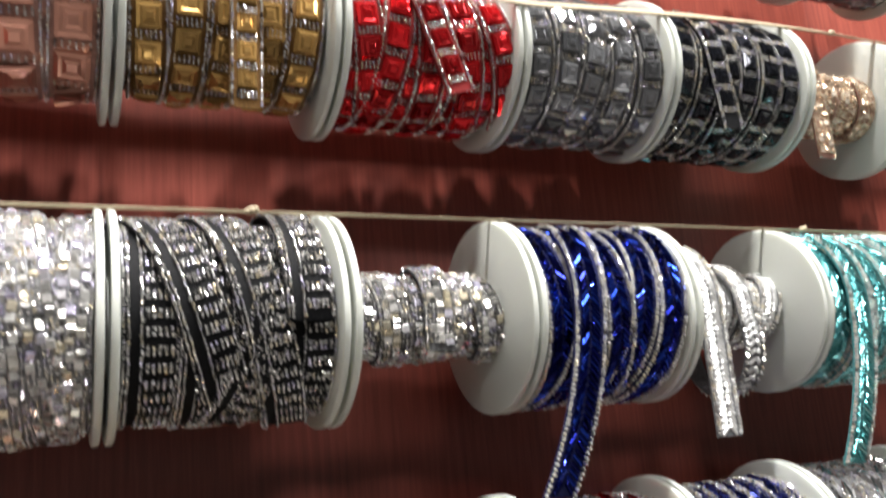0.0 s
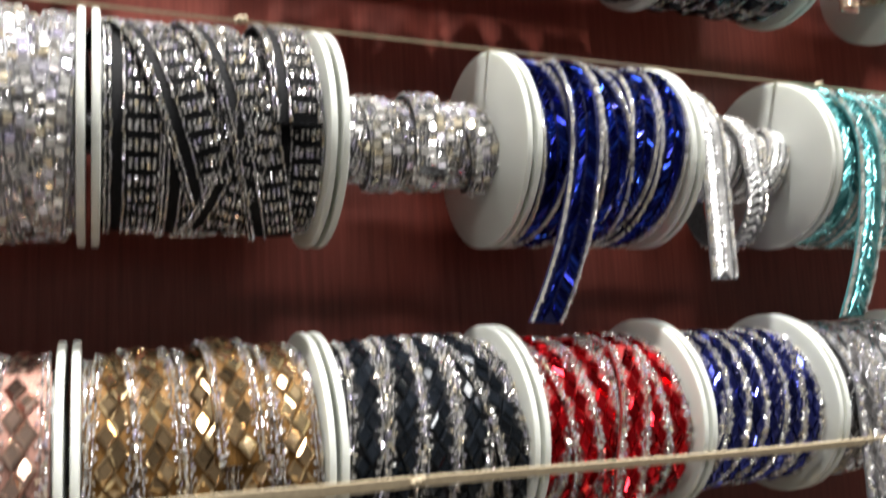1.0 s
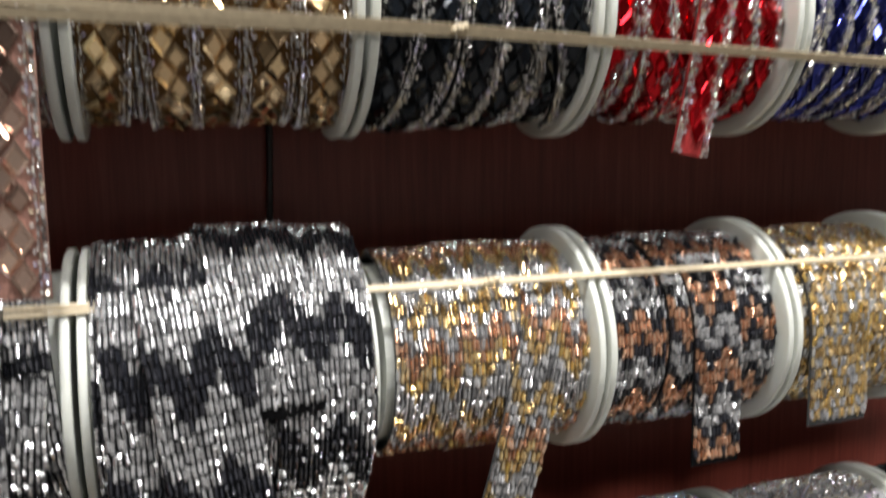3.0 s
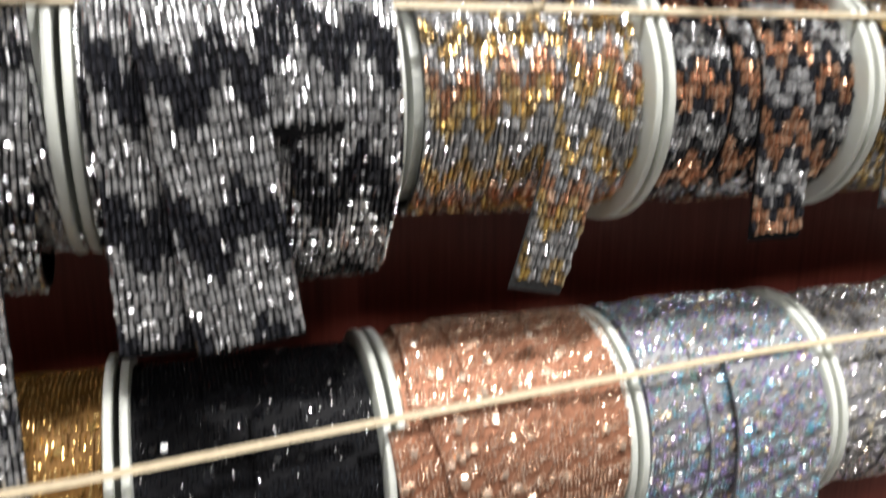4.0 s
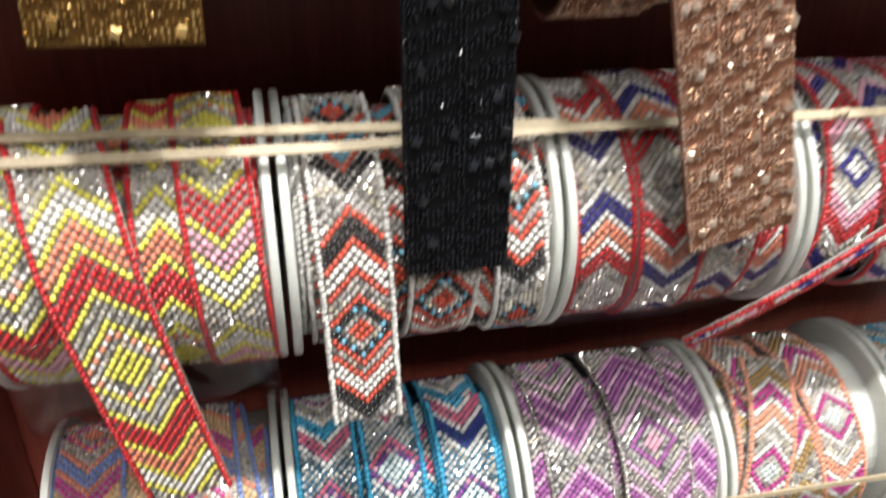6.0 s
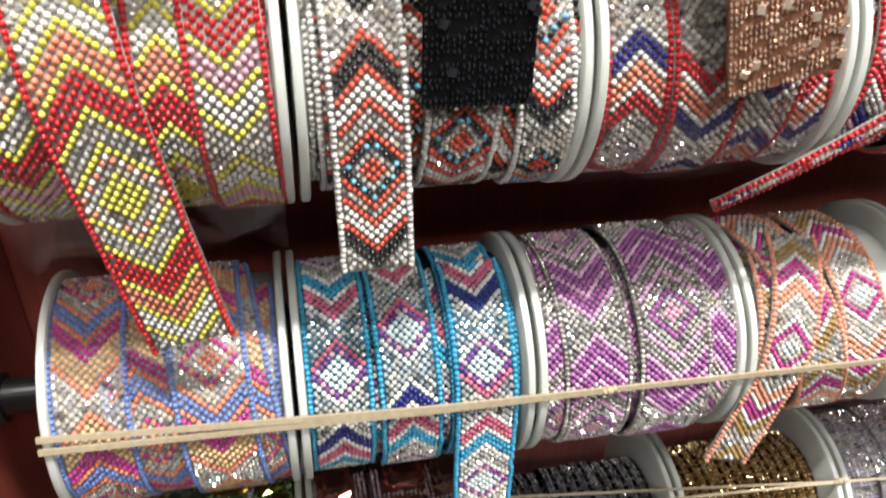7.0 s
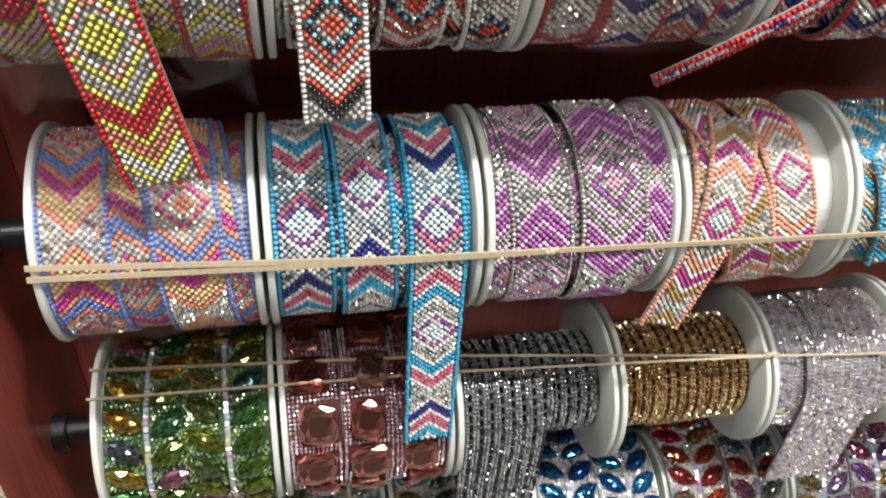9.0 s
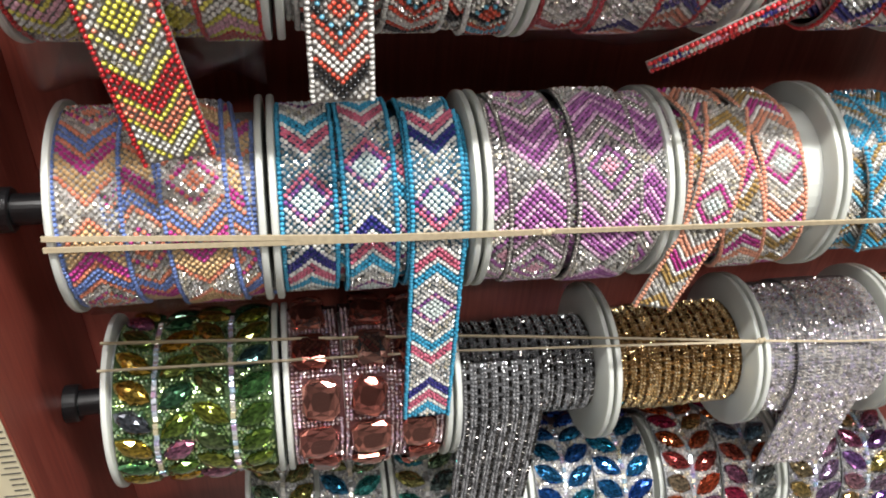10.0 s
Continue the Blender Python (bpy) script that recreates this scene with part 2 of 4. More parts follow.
def clear_film():
    m, nt, b = nodes_of("clear_film")
    out = nt.nodes["Material Output"]
    tr, gl, mix = nt.nodes.new("ShaderNodeBsdfTransparent"), nt.nodes.new("ShaderNodeBsdfGlossy"), nt.nodes.new("ShaderNodeMixShader")
    tr.inputs[0].default_value = (0.93, 0.92, 0.92, 1)
    gl.inputs["Roughness"].default_value = 0.07
    co, nz, bp = nt.nodes.new("ShaderNodeTexCoord"), nt.nodes.new("ShaderNodeTexNoise"), nt.nodes.new("ShaderNodeBump")
    nz.inputs["Scale"].default_value, nz.inputs["Detail"].default_value = 90, 4
    bp.inputs["Strength"].default_value, bp.inputs["Distance"].default_value = 0.9, 0.003
    nt.links.new(co.outputs["Object"], nz.inputs["Vector"])
    nt.links.new(nz.outputs["Fac"], bp.inputs["Height"])
    nt.links.new(bp.outputs[0], gl.inputs["Normal"])
    mix.inputs[0].default_value = 0.035
    nt.links.new(tr.outputs[0], mix.inputs[1])
    nt.links.new(gl.outputs[0], mix.inputs[2])
    nt.links.new(mix.outputs[0], out.inputs["Surface"])
    MATS["clear_film"] = m


clear_film()

# ---------------------------------------------------------------- mesh helpers
def mesh_object(name, verts, faces, mats, mat_index=None, smooth=False, parent=None):
    me = bpy.data.meshes.new(name)
    me.from_pydata([tuple(v) for v in verts], [], faces)
    for m in mats:
        me.materials.append(m)
    if mat_index is not None:
        me.polygons.foreach_set("material_index", np.asarray(mat_index, dtype=np.int32))
    me.polygons.foreach_set("use_smooth", np.full(len(me.polygons), smooth))
    me.update()
    ob = new(name, me)
    ob.parent = parent
    return ob


def part(name, bm, material, parent, label="", smooth=False):
    me = bpy.data.meshes.new(name)
    bmesh.ops.recalc_face_normals(bm, faces=bm.faces[:])
    bm.to_mesh(me)
    bm.free()
    me.materials.append(MATS[material])
    me.polygons.foreach_set("use_smooth", np.full(len(me.polygons), smooth))
    ob = new(name, me)
    ob.parent = parent
    return tagged(ob, label=label)


def box_bm(x0, x1, y0, y1, z0, z1, bevel=0.0):
    bm = bmesh.new()
    bmesh.ops.create_cube(bm, size=1)
    for v in bm.verts:
        v.co = Vector((x0 + (v.co.x + .5) * (x1 - x0), y0 + (v.co.y + .5) * (y1 - y0), z0 + (v.co.z + .5) * (z1 - z0)))
    if bevel:
        bmesh.ops.bevel(bm, geom=bm.edges[:], offset=bevel, segments=2, affect="EDGES")
    return bm


def lathe_bm(profile, seg=56, closed=True):
    """Turns (x, r) points round the x axis."""
    bm = bmesh.new()
    rings = []
    for x, r in profile:
        rings.append([bm.verts.new((x, r * math.cos(2 * math.pi * i / seg), r * math.sin(2 * math.pi * i / seg))) for i in range(seg)])
    n = len(rings)
    for k in range(n if closed else n - 1):
        a, b = rings[k], rings[(k + 1) % n]
        for i in range(seg):
            j = (i + 1) % seg
            bm.faces.new((a[i], a[j], b[j], b[i]))
    return bm


# ---------------------------------------------------------------- stone shapes: unit footprint in u, v; height n
def ring(pts, n, s=1.0):
    return [(u * s, v * s, n) for u, v in pts]


def stack(rings, cap=True):
    verts, faces, k = [], [], len(rings[0])
    for r in rings:
        verts += r
    for a in range(len(rings) - 1):
        for i in range(k):
            j = (i + 1) % k
            faces.append((a * k + i, a * k + j, (a + 1) * k + j, (a + 1) * k + i))
    if cap:
        faces.append(tuple((len(rings) - 1) * k + i for i in range(k)))
    return verts, faces


def ngon(k, r=0.5, start=0.0):
    return [(r * math.cos(start + 2 * math.pi * i / k), r * math.sin(start + 2 * math.pi * i / k)) for i in range(k)]


HEX = ngon(6)
SQ = [(-.5, -.5), (.5, -.5), (.5, .5), (-.5, .5)]
CUT = [(-.5, -.3), (-.3, -.5), (.3, -.5), (.5, -.3), (.5, .3), (.3, .5), (-.3, .5), (-.5, .3)]
RHOMB = [(-.5, 0), (0, -.5), (.5, 0), (0, .5)]
ALMOND = [(-.5, 0), (-.36, -.25), (-.14, -.44), (.14, -.44), (.36, -.25), (.5, 0), (.36, .25), (.14, .44), (-.14, .44), (-.36, .25)]


def fan(rings, tip):
    v, f = stack(rings, cap=False)
    k, base = len(rings[0]), (len(rings) - 1) * len(rings[0])
    v = v + [tip]
    f = f + [(base + i, base + (i + 1) % k, len(v) - 1) for i in range(k)]
    return v, f


def pyramid_square():
    """Square stone with a stepped cut, as a maze of facets."""
    v, f = stack([ring(SQ, 0), ring(SQ, .5, .98), ring(SQ, .85, .72), ring(SQ, .7, .5), ring(SQ, 1.0, .28)])
    return v, f


SHAPES = {
    "round": stack([ring(HEX, .15), ring(HEX, 1.0, .55)]),
    "bead": fan([ring(HEX, .18, 1.0), ring(HEX, .78, .74)], (0, 0, 1.0)),
    "square": pyramid_square(),
    "bar": stack([ring(SQ, 0), ring(SQ, .55), [(-.44, -.2, 1), (.44, -.2, 1), (.44, .2, 1), (-.44, .2, 1)]]),
    "rhomb": stack([ring(RHOMB, 0), ring(RHOMB, .6), ring(RHOMB, 1.0, .68), ring(RHOMB, .8, .6)]),
    "chip": stack([ring(SQ, 0), ring(SQ, .8), ring(SQ, 1.0, .8)]),
}
def facets(rings, tip=None):
    """A crown of three-cornered facets; every second ring is turned by half a step."""
    verts, faces, k = [], [], len(rings[0])
    for r in rings:
        verts += r
    for a in range(len(rings) - 1):
        for i in range(k):
            j = (i + 1) % k
            p, q, r, s = a * k + i, a * k + j, (a + 1) * k + j, (a + 1) * k + i
            faces += [(p, q, s), (q, r, s)] if a % 2 else [(p, q, r), (p, r, s)]
    base = (len(rings) - 1) * k
    if tip:
        verts.append(tip)
        faces += [(base + i, base + (i + 1) % k, len(verts) - 1) for i in range(k)]
    else:
        faces.append(tuple(base + i for i in range(k)))
    # every facet gets corners of its own, an island for its painted brightness
    loose, parted = [], []
    for f in faces:
        parted.append(tuple(range(len(loose), len(loose) + len(f))))
        loose += [verts[i] for i in f]
    return loose, parted


def half_step(pts):
    return [((pts[i][0] + pts[(i + 1) % len(pts)][0]) / 2, (pts[i][1] + pts[(i + 1) % len(pts)][1]) / 2) for i in range(len(pts))]


SHAPES["almond"] = facets([ring(ALMOND, 0), ring(ALMOND, .38), ring(half_step(ALMOND), .72, .84), ring(ALMOND, .88, .52), ring(half_step(ALMOND), .97, .28)], (0, 0, 1.0))
SHAPES["emerald"] = facets([ring(CUT, 0), ring(CUT, .40), ring(half_step(CUT), .70, .95), ring(CUT, .86, .70), ring(half_step(CUT), .97, .52)])
SMOOTH = {"bead"}


class Strip:
    """A length of tape: straight in the unrolled drum, bent round a drum of radius r, or hanging straight down past the front."""

    def __init__(self, a0, c0, alpha, length, width, r, hang=False, curl=0.0, thick=0.0007, sway=0.0, phase=None, sag=0.0):
        self.a0, self.c0, self.alpha, self.L, self.w, self.r = a0, c0, alpha, length, width, r
        self.sag = sag
        self.hang, self.curl, self.thick, self.sway, self.phase = hang, curl, thick, sway, phase

    def place(self, u, v, n):
        u, v, n = np.broadcast_arrays(np.asarray(u, float), np.asarray(v, float), np.asarray(n, float))
        sa, ca = math.sin(self.alpha), math.cos(self.alpha)
        a, c = self.a0 + u * sa + v * ca, self.c0 + u * ca - v * sa
        th = c / self.r
        if self.hang:
            th = np.where(c > 0, 0, th)
        drop = np.where(self.hang & (c > 0), c, 0)
        a = a + self.sway * drop * drop
        cy, sy = np.cos(th), np.sin(th)
        rr = self.r + n + self.sag * np.where((th > 0) & (th < math.pi), np.sin(th), 0) ** 2
        P = np.stack([a, -rr * cy - self.curl * drop * drop, -rr * sy - drop], -1)
        N = np.stack([0 * a, -cy, -sy], -1)
        ec = np.stack([0 * a, sy, -cy], -1)
        ex = np.zeros_like(P)
        ex[..., 0] = 1
        return P, sa * ex + ca * ec, ca * ex - sa * ec, N

    def tape(self):
        k = max(2, int(self.L / 0.0022))
        u = np.linspace(0, self.L, k)
        rows = []
        for v, n in ((-self.w / 2, 0), (self.w / 2, 0), (self.w / 2, -self.thick), (-self.w / 2, -self.thick)):
            rows.append(self.place(u, v, n)[0])
        verts = np.stack(rows, 1).reshape(-1, 3)
        faces = []
        for i in range(k - 1):
            for j in range(4):
                m = (j + 1) % 4
                faces.append((i * 4 + j, i * 4 + m, i * 4 + 4 + m, i * 4 + 4 + j))
        faces += [(3, 2, 1, 0), tuple((k - 1) * 4 + j for j in range(4))]
        return verts, faces


def tapes_object(name, strips, material, parent, label=""):
    vs, fs, n = [], [], 0
    for s in strips:
        v, f = s.tape()
        vs.append(v)
        fs += [tuple(i + n for i in q) for q in f]
        n += len(v)
    return tagged(mesh_object(name, np.concatenate(vs), fs, [MATS[material]], smooth=False, parent=parent), label=label)


def frames_for(strip, spec, rng, jitter):
    """spec columns: u, v, turn, length, width, height."""
    spec = np.asarray(spec, float).reshape(-1, 6)
    P, U, V, N = strip.place(spec[:, 0], spec[:, 1], 0.0)
    c, s = np.cos(spec[:, 2])[:, None], np.sin(spec[:, 2])[:, None]
    A, B = c * U + s * V, -s * U + c * V
    tilt = rng.normal(0, jitter, (len(spec), 2))
    N2 = N + tilt[:, :1] * A + tilt[:, 1:] * B
    N2 /= np.linalg.norm(N2, axis=1)[:, None]
    A2 = A - (A * N2).sum(1)[:, None] * N2
    A2 /= np.linalg.norm(A2, axis=1)[:, None]
    B2 = np.cross(N2, A2)
    P = P - N * 0.00012
    return P, A2 * spec[:, 3:4], B2 * spec[:, 4:5], N2 * spec[:, 5:6]


def stones_object(name, batches, parent, label=""):
    """batches: (shape, material, P, A, B, N). One joined mesh of uncountable small stones."""
    verts, loops, starts, totals, mi, sm, mats = [], [], [], [], [], [], []
    nv = nl = 0
    for shape, mat, P, A, B, N in batches:
        if len(P) == 0:
            continue
        if mat not in mats:
            mats.append(mat)
        tv, tf = SHAPES[shape]
        tv = np.array(tv)
        k = len(tv)
        v = P[:, None, :] + tv[None, :, :1] * A[:, None, :] + tv[None, :, 1:2] * B[:, None, :] + tv[None, :, 2:3] * N[:, None, :]
        verts.append(v.reshape(-1, 3))
        flat = np.array([i for f in tf for i in f])
        sizes = np.array([len(f) for f in tf])
        offs = (np.arange(len(P)) * k + nv)[:, None]
        loops.append((flat[None, :] + offs).reshape(-1))
        st = np.concatenate([[0], np.cumsum(sizes)[:-1]])
        starts.append((st[None, :] + (np.arange(len(P)) * len(flat) + nl)[:, None]).reshape(-1))
        totals.append(np.tile(sizes, len(P)))
        mi.append(np.full(len(P) * len(sizes), mats.index(mat)))
        sm.append(np.full(len(P) * len(sizes), shape in SMOOTH))
        nv += len(P) * k
        nl += len(P) * len(flat)
    me = bpy.data.meshes.new(name)
    verts, loops = np.concatenate(verts), np.concatenate(loops)
    starts, totals = np.concatenate(starts), np.concatenate(totals)
    me.vertices.add(len(verts))
    me.vertices.foreach_set("co", verts.astype(np.float32).ravel())
    me.loops.add(len(loops))
    me.loops.foreach_set("vertex_index", loops.astype(np.int32))
    me.polygons.add(len(starts))
    me.polygons.foreach_set("loop_start", starts.astype(np.int32))
    for m in mats:
        me.materials.append(MATS[m])
    me.polygons.foreach_set("material_index", np.concatenate(mi).astype(np.int32))
    me.polygons.foreach_set("use_smooth", np.concatenate(sm))
    me.update(calc_edges=True)
    me.validate()
    ob = new(name, me)
    ob.parent = parent
    return tagged(ob, label=label, kind="stuff")


PIECE_MESH = {}


def piece_objects(name, shape, mat, P, A, B, N, parent):
    """Stones large enough to pick apart: objects of their own on one mesh."""
    key = (name, shape, mat)
    if key not in PIECE_MESH:
        me = bpy.data.meshes.new(name)
        me.from_pydata(SHAPES[shape][0], [], SHAPES[shape][1])
        me.materials.append(MATS[mat])
        me.polygons.foreach_set("use_smooth", np.full(len(me.polygons), shape in SMOOTH))
        PIECE_MESH[key] = me
    for p, a, b, n in zip(P, A, B, N):
        ob = new(name, PIECE_MESH[key])
        ob.parent = parent
        ob.matrix_basis = Matrix(((a[0], b[0], n[0], p[0]), (a[1], b[1], n[1], p[1]), (a[2], b[2], n[2], p[2]), (0, 0, 0, 1)))


# ---------------------------------------------------------------- patterns: small stones (joined) and large stones (pieces)
def line(L, pitch, v, size, h, turn=0.0, lv=None, u0=0.0):
    pitch, h = pitch * 1.18, h * 1.15
    u = np.arange(u0 + pitch / 2, L, pitch)
    return [(x, v, turn, size, lv or size, h) for x in u]


def pat_square(strip, big, rng):
    L, w = strip.L, strip.w
    out = [("round", "crystal_silver", line(L, .0013, s * (w / 2 - .0007), .0013, .0010)) for s in (-1, 1)]
    sq = w - .0042
    pitch = sq + .0033
    dots, bigs = [], []
    off = rng.uniform(0, pitch)
    for i in range(int(L / pitch) + 1):
        uc = off + i * pitch
        if uc + sq / 2 < L and uc > sq / 2:
            bigs.append((uc, 0, 0 if rng.random() < .5 else math.pi / 2, sq * .96, sq * .96, .0020))
        ub = uc + pitch / 2
        if ub < L - .0015:
            for du in (-.0007, .0007):
                for j in range(6):
                    dots.append((ub + du, (j - 2.5) * sq / 5.6, 0, .0012, .0012, .0010))
    out.append(("round", "crystal_silver", dots))
    return out, [("square_stone", "square", big, bigs)], .14


def pat_diamond(strip, arg, rng):
    """Two staggered columns of flat diamond mirrors between thin lines of round stones."""
    big, cols = arg
    L, w = strip.L, strip.w
    out = []
    for s in (-1, 1):
        out.append(("round", "crystal_silver", line(L, .0014, s * (w / 2 - .0007), .0013, .0012)))
        if cols > 1:
            out.append(("round", "crystal_silver", line(L, .0013, s * (w / 2 - .0019), .0010, .0009, u0=.0006)))
    inner = w - .0026 - .0018 * (cols - 1)
    lu, lv = .0084, inner * .66
    bigs, fill = [], []
    off = rng.uniform(0, .005)
    for i in range(int(L / lu * 2) + 2):
        s, u = (-1) ** i, off + i * lu / 2
        if lu / 2 < u < L - lu / 2:
            bigs.append((u, s * lv / 4, rng.normal(0, .03), lu * .95, lv * .97, .0012))
            fill += [(u + q * lu * .17, -s * (inner / 2 - .0006), 0, .0011, .0011, .0008) for q in (-1, 1)]
    out.append(("round", "crystal_silver", fill))
    return out, [("diamond_stone", "rhomb", big, bigs)], .30


def pat_chevron(strip, bar, rng, edge="crystal_bright"):
    L, w = strip.L, strip.w
    out = [("round", edge, line(L, .0013, s * (w / 2 - .0008), .0014, .0013)) for s in (-1, 1)]
    inner = w - .0040
    bars = []
    for i in range(int(L / .0021)):
        u = .001 + i * .0021
        for s in (-1, 1):
            bars.append((u, s * inner * .24, s * -0.85 + math.pi / 2, inner * .54, .0015, .0010))
    out.append(("bar", bar, bars))
    return out, [], .15


def pat_ladder(strip, mat, rng):
    """A bare black lane, then rungs of small stones between two lines of stones."""
    L, w = strip.L, strip.w
    out = [("round", "crystal_silver", line(L, .0012, v, .0011, .0010)) for v in (-w / 2 + .0006, -w / 2 + .0018, -w / 2 + .0052, w / 2 - .0006)]
    stones = []
    x0, x1 = -w / 2 + .0060, w / 2 - .0012
    for i in range(int(L / .0050)):
        for j in range(5):
            for k in range(2):
                stones.append((.0016 + i * .0050 + k * .00150, x0 + (j + .5) * (x1 - x0) / 5, 0, .0014, (x1 - x0) / 5.4, .0012))
    out.append(("round", "crystal_silver", stones))
    return out, [], .24


def pat_mirror(strip, mat, rng):
    """Tape of small mirror chips of mixed sizes between thin lines of small stones."""
    L, w = strip.L, strip.w
    out = [("round", mat, line(L, .0012, s * (w / 2 - .0005), .0011, .0008)) for s in (-1, 1)]
    chips, dots = [], []
    lanes = 3
    lw = (w - .0022) / lanes
    for q in range(lanes):
        u = rng.uniform(0, .002)
        v = (q - (lanes - 1) / 2) * lw
        while u < L - .003:
            s = rng.choice([.0013, .0016, .0030])
            if s < .0020 and rng.random() < .75:
                dots += [(u + s / 2, v + k * lw / 4, 0, s * .9, lw * .44, .0009) for k in (-1, 1)]
            else:
                chips.append((u + s / 2, v, rng.normal(0, .05), s * .92, lw * .9, .0011))
            u += s + .0002
    return out + [("chip", mat, chips), ("round", mat, dots)], [], .34


def pat_bugle(strip, colours, rng):
    """Rows of long glass beads side by side; colours(row, column, columns) gives each its glass."""
    L, w = strip.L, strip.w
    n = max(3, int(w / .00122))
    lu = .0034
    got = {}
    for j in range(n):
        v = -w / 2 + (j + .5) * w / n
        shift = (j % 2) * .5 * lu * .3 + rng.uniform(0, .0006)
        for i in range(int(L / lu)):
            u = (i + .5) * lu + shift
            if u > L:
                continue
            got.setdefault(colours(i, j, n, rng), []).append((u, v, rng.normal(0, .03), lu * .86, w / n * .80, .0012))
    return [("bar", m, s) for m, s in got.items()], [], .26


def zig(a, b, per, cut, amp=3):
    def f(i, j, n, rng):
        k = abs((j % 12) - 6)
        q = (i + amp * k / 6.0 + .22 * rng.normal()) % per
        return a if q < cut else b
    return f


def multi(cols, per, amp=2.0):
    def f(i, j, n, rng):
        k = abs((j % 8) - 4)
        q = (i + amp * k / 4.0 + .14 * rng.normal()) % per
        return cols[int(q / per * len(cols)) % len(cols)]
    return f


def pat_lame(strip, mat, rng, pitch=.00112):
    """Fine glittering rows crossed by slanted dashes of bare tape, with larger flat sequins strewn between."""
    L, w = strip.L, strip.w
    n = int(w / pitch)
    small, flat = [], []
    lanes = max(1, round(n / 9))
    per = n / lanes
    step = .0015
    for j in range(n):
        v = -w / 2 + (j + .5) * w / n
        lane, q = int(j / per), j - int(j / per) * per
        for i in range(int(L / step)):
            u = (i + .5) * step + (j % 2) * .0003
            d = (u + .30 * v + lane * .0024) % .0066
            if .6 < q < per - .6 and d < .0018:
                continue
            if d > .0040 and .6 < q < per - .6 and rng.random() < .055:
                flat.append((u, v, -.30 + rng.normal(0, .12), .0021, .0019, .0011))
            else:
                small.append((u, v, rng.normal(0, .06), step * .94, pitch * .74, .0009))
    return [("round", mat, small), ("chip", mat, flat)], [], .24


ALTERNATE = {"A": ("purple", "pink"), "B": ("black", "sky"), "C": ("white", "orange"), "E": ("magenta", "orange")}


def pat_beads(strip, design, rng):
    """Beads in slanting rows: rings of colour round the middles of diamonds that follow one another along the tape.
    design: the edge's colour, the motifs as (rings above, rings below) the middle of a diamond, and the step along the tape."""
    edge, motifs, pu = design
    L, w = strip.L, strip.w
    d, e = .00156, .00160
    half = w / 2 - e - .0002
    cols = max(3, int(half / .00112))
    pv = (half - d * .30) / cols
    # rows of each motif along the tape, the first diamond's middle at row 0
    marks, at = [], 0
    for k, (up, low) in enumerate(motifs):
        if k:
            at += 2 * len(up)
        marks.append((at - 2 * len(up), at, at + 2 * len(low), up, low))
        at += 2 * len(low)
    period = at + 2 * len(motifs[0][0])
    start = strip.c0 - (strip.phase if strip.phase is not None else rng.uniform(0, period * pu))
    first = int(math.ceil(start / pu))
    off = first * pu - start
    first_mark = marks[0][0]
    got = {}

    def put(key, u, v, size):
        if key == "S":
            got.setdefault(("round", "crystal_bright"), []).append((u + rng.normal(0, .00008), v + rng.normal(0, .00008), rng.uniform(0, 1), size * rng.uniform(.86, 1.02), size * .96, .0013))
        elif key == "D":
            got.setdefault(("bead", "bead_steel"), []).append((u, v, rng.uniform(0, 1), size, size, .0012))
        else:
            got.setdefault(("bead", "bead_" + key), []).append((u + rng.normal(0, .00005), v + rng.normal(0, .00005), rng.normal(0, .08), size, size, .0014))

    for i in range(int((L - off) / pu)):
        row = (first + i - first_mark) % period + first_mark
        top, mid, end, up, low = next(m for m in marks if m[0] <= row < m[2])
        rings = low if row >= mid else up
        for j in range(-cols, cols + 1):
            if (row - mid + j) % 2:
                continue
            k = (abs(row - mid) + abs(j)) // 2
            key = rings[k] if k < len(rings) else "S"
            if key in ALTERNATE:
                key = ALTERNATE[key][(abs(row - mid) + (row > mid)) % 2 if abs(row - mid) != abs(j) else 0]
            put(key, off + i * pu, j * pv, d * 1.02)
    for u in np.arange(e / 2, L, e * .97):
        for sgn in (-1, 1):
            put(edge, u, sgn * (w / 2 - e / 2), e)
    return [(s, m, q) for (s, m), q in got.items()], [], .17


def pat_lines(strip, mats, rng):
    """Twin lines of round stones with a line of short baguettes between each pair."""
    L, w = strip.L, strip.w
    a, b = mats
    n = max(2, int(w / .0041))
    p = w / n
    rnd, bars = [], []
    for j in range(n):
        v = -w / 2 + (j + .5) * p
        for q in (-1, 1):
            rnd += line(L, .00135, v - .0007 + q * .00072, .00130, .0011)
        bars += [(u, v + .00145, 0, .0026, .0013, .0007) for u in np.arange(.001 + (j % 2) * .002, L, .0040)]
    return [("round", a, rnd), ("bar", b, bars)], [], .12


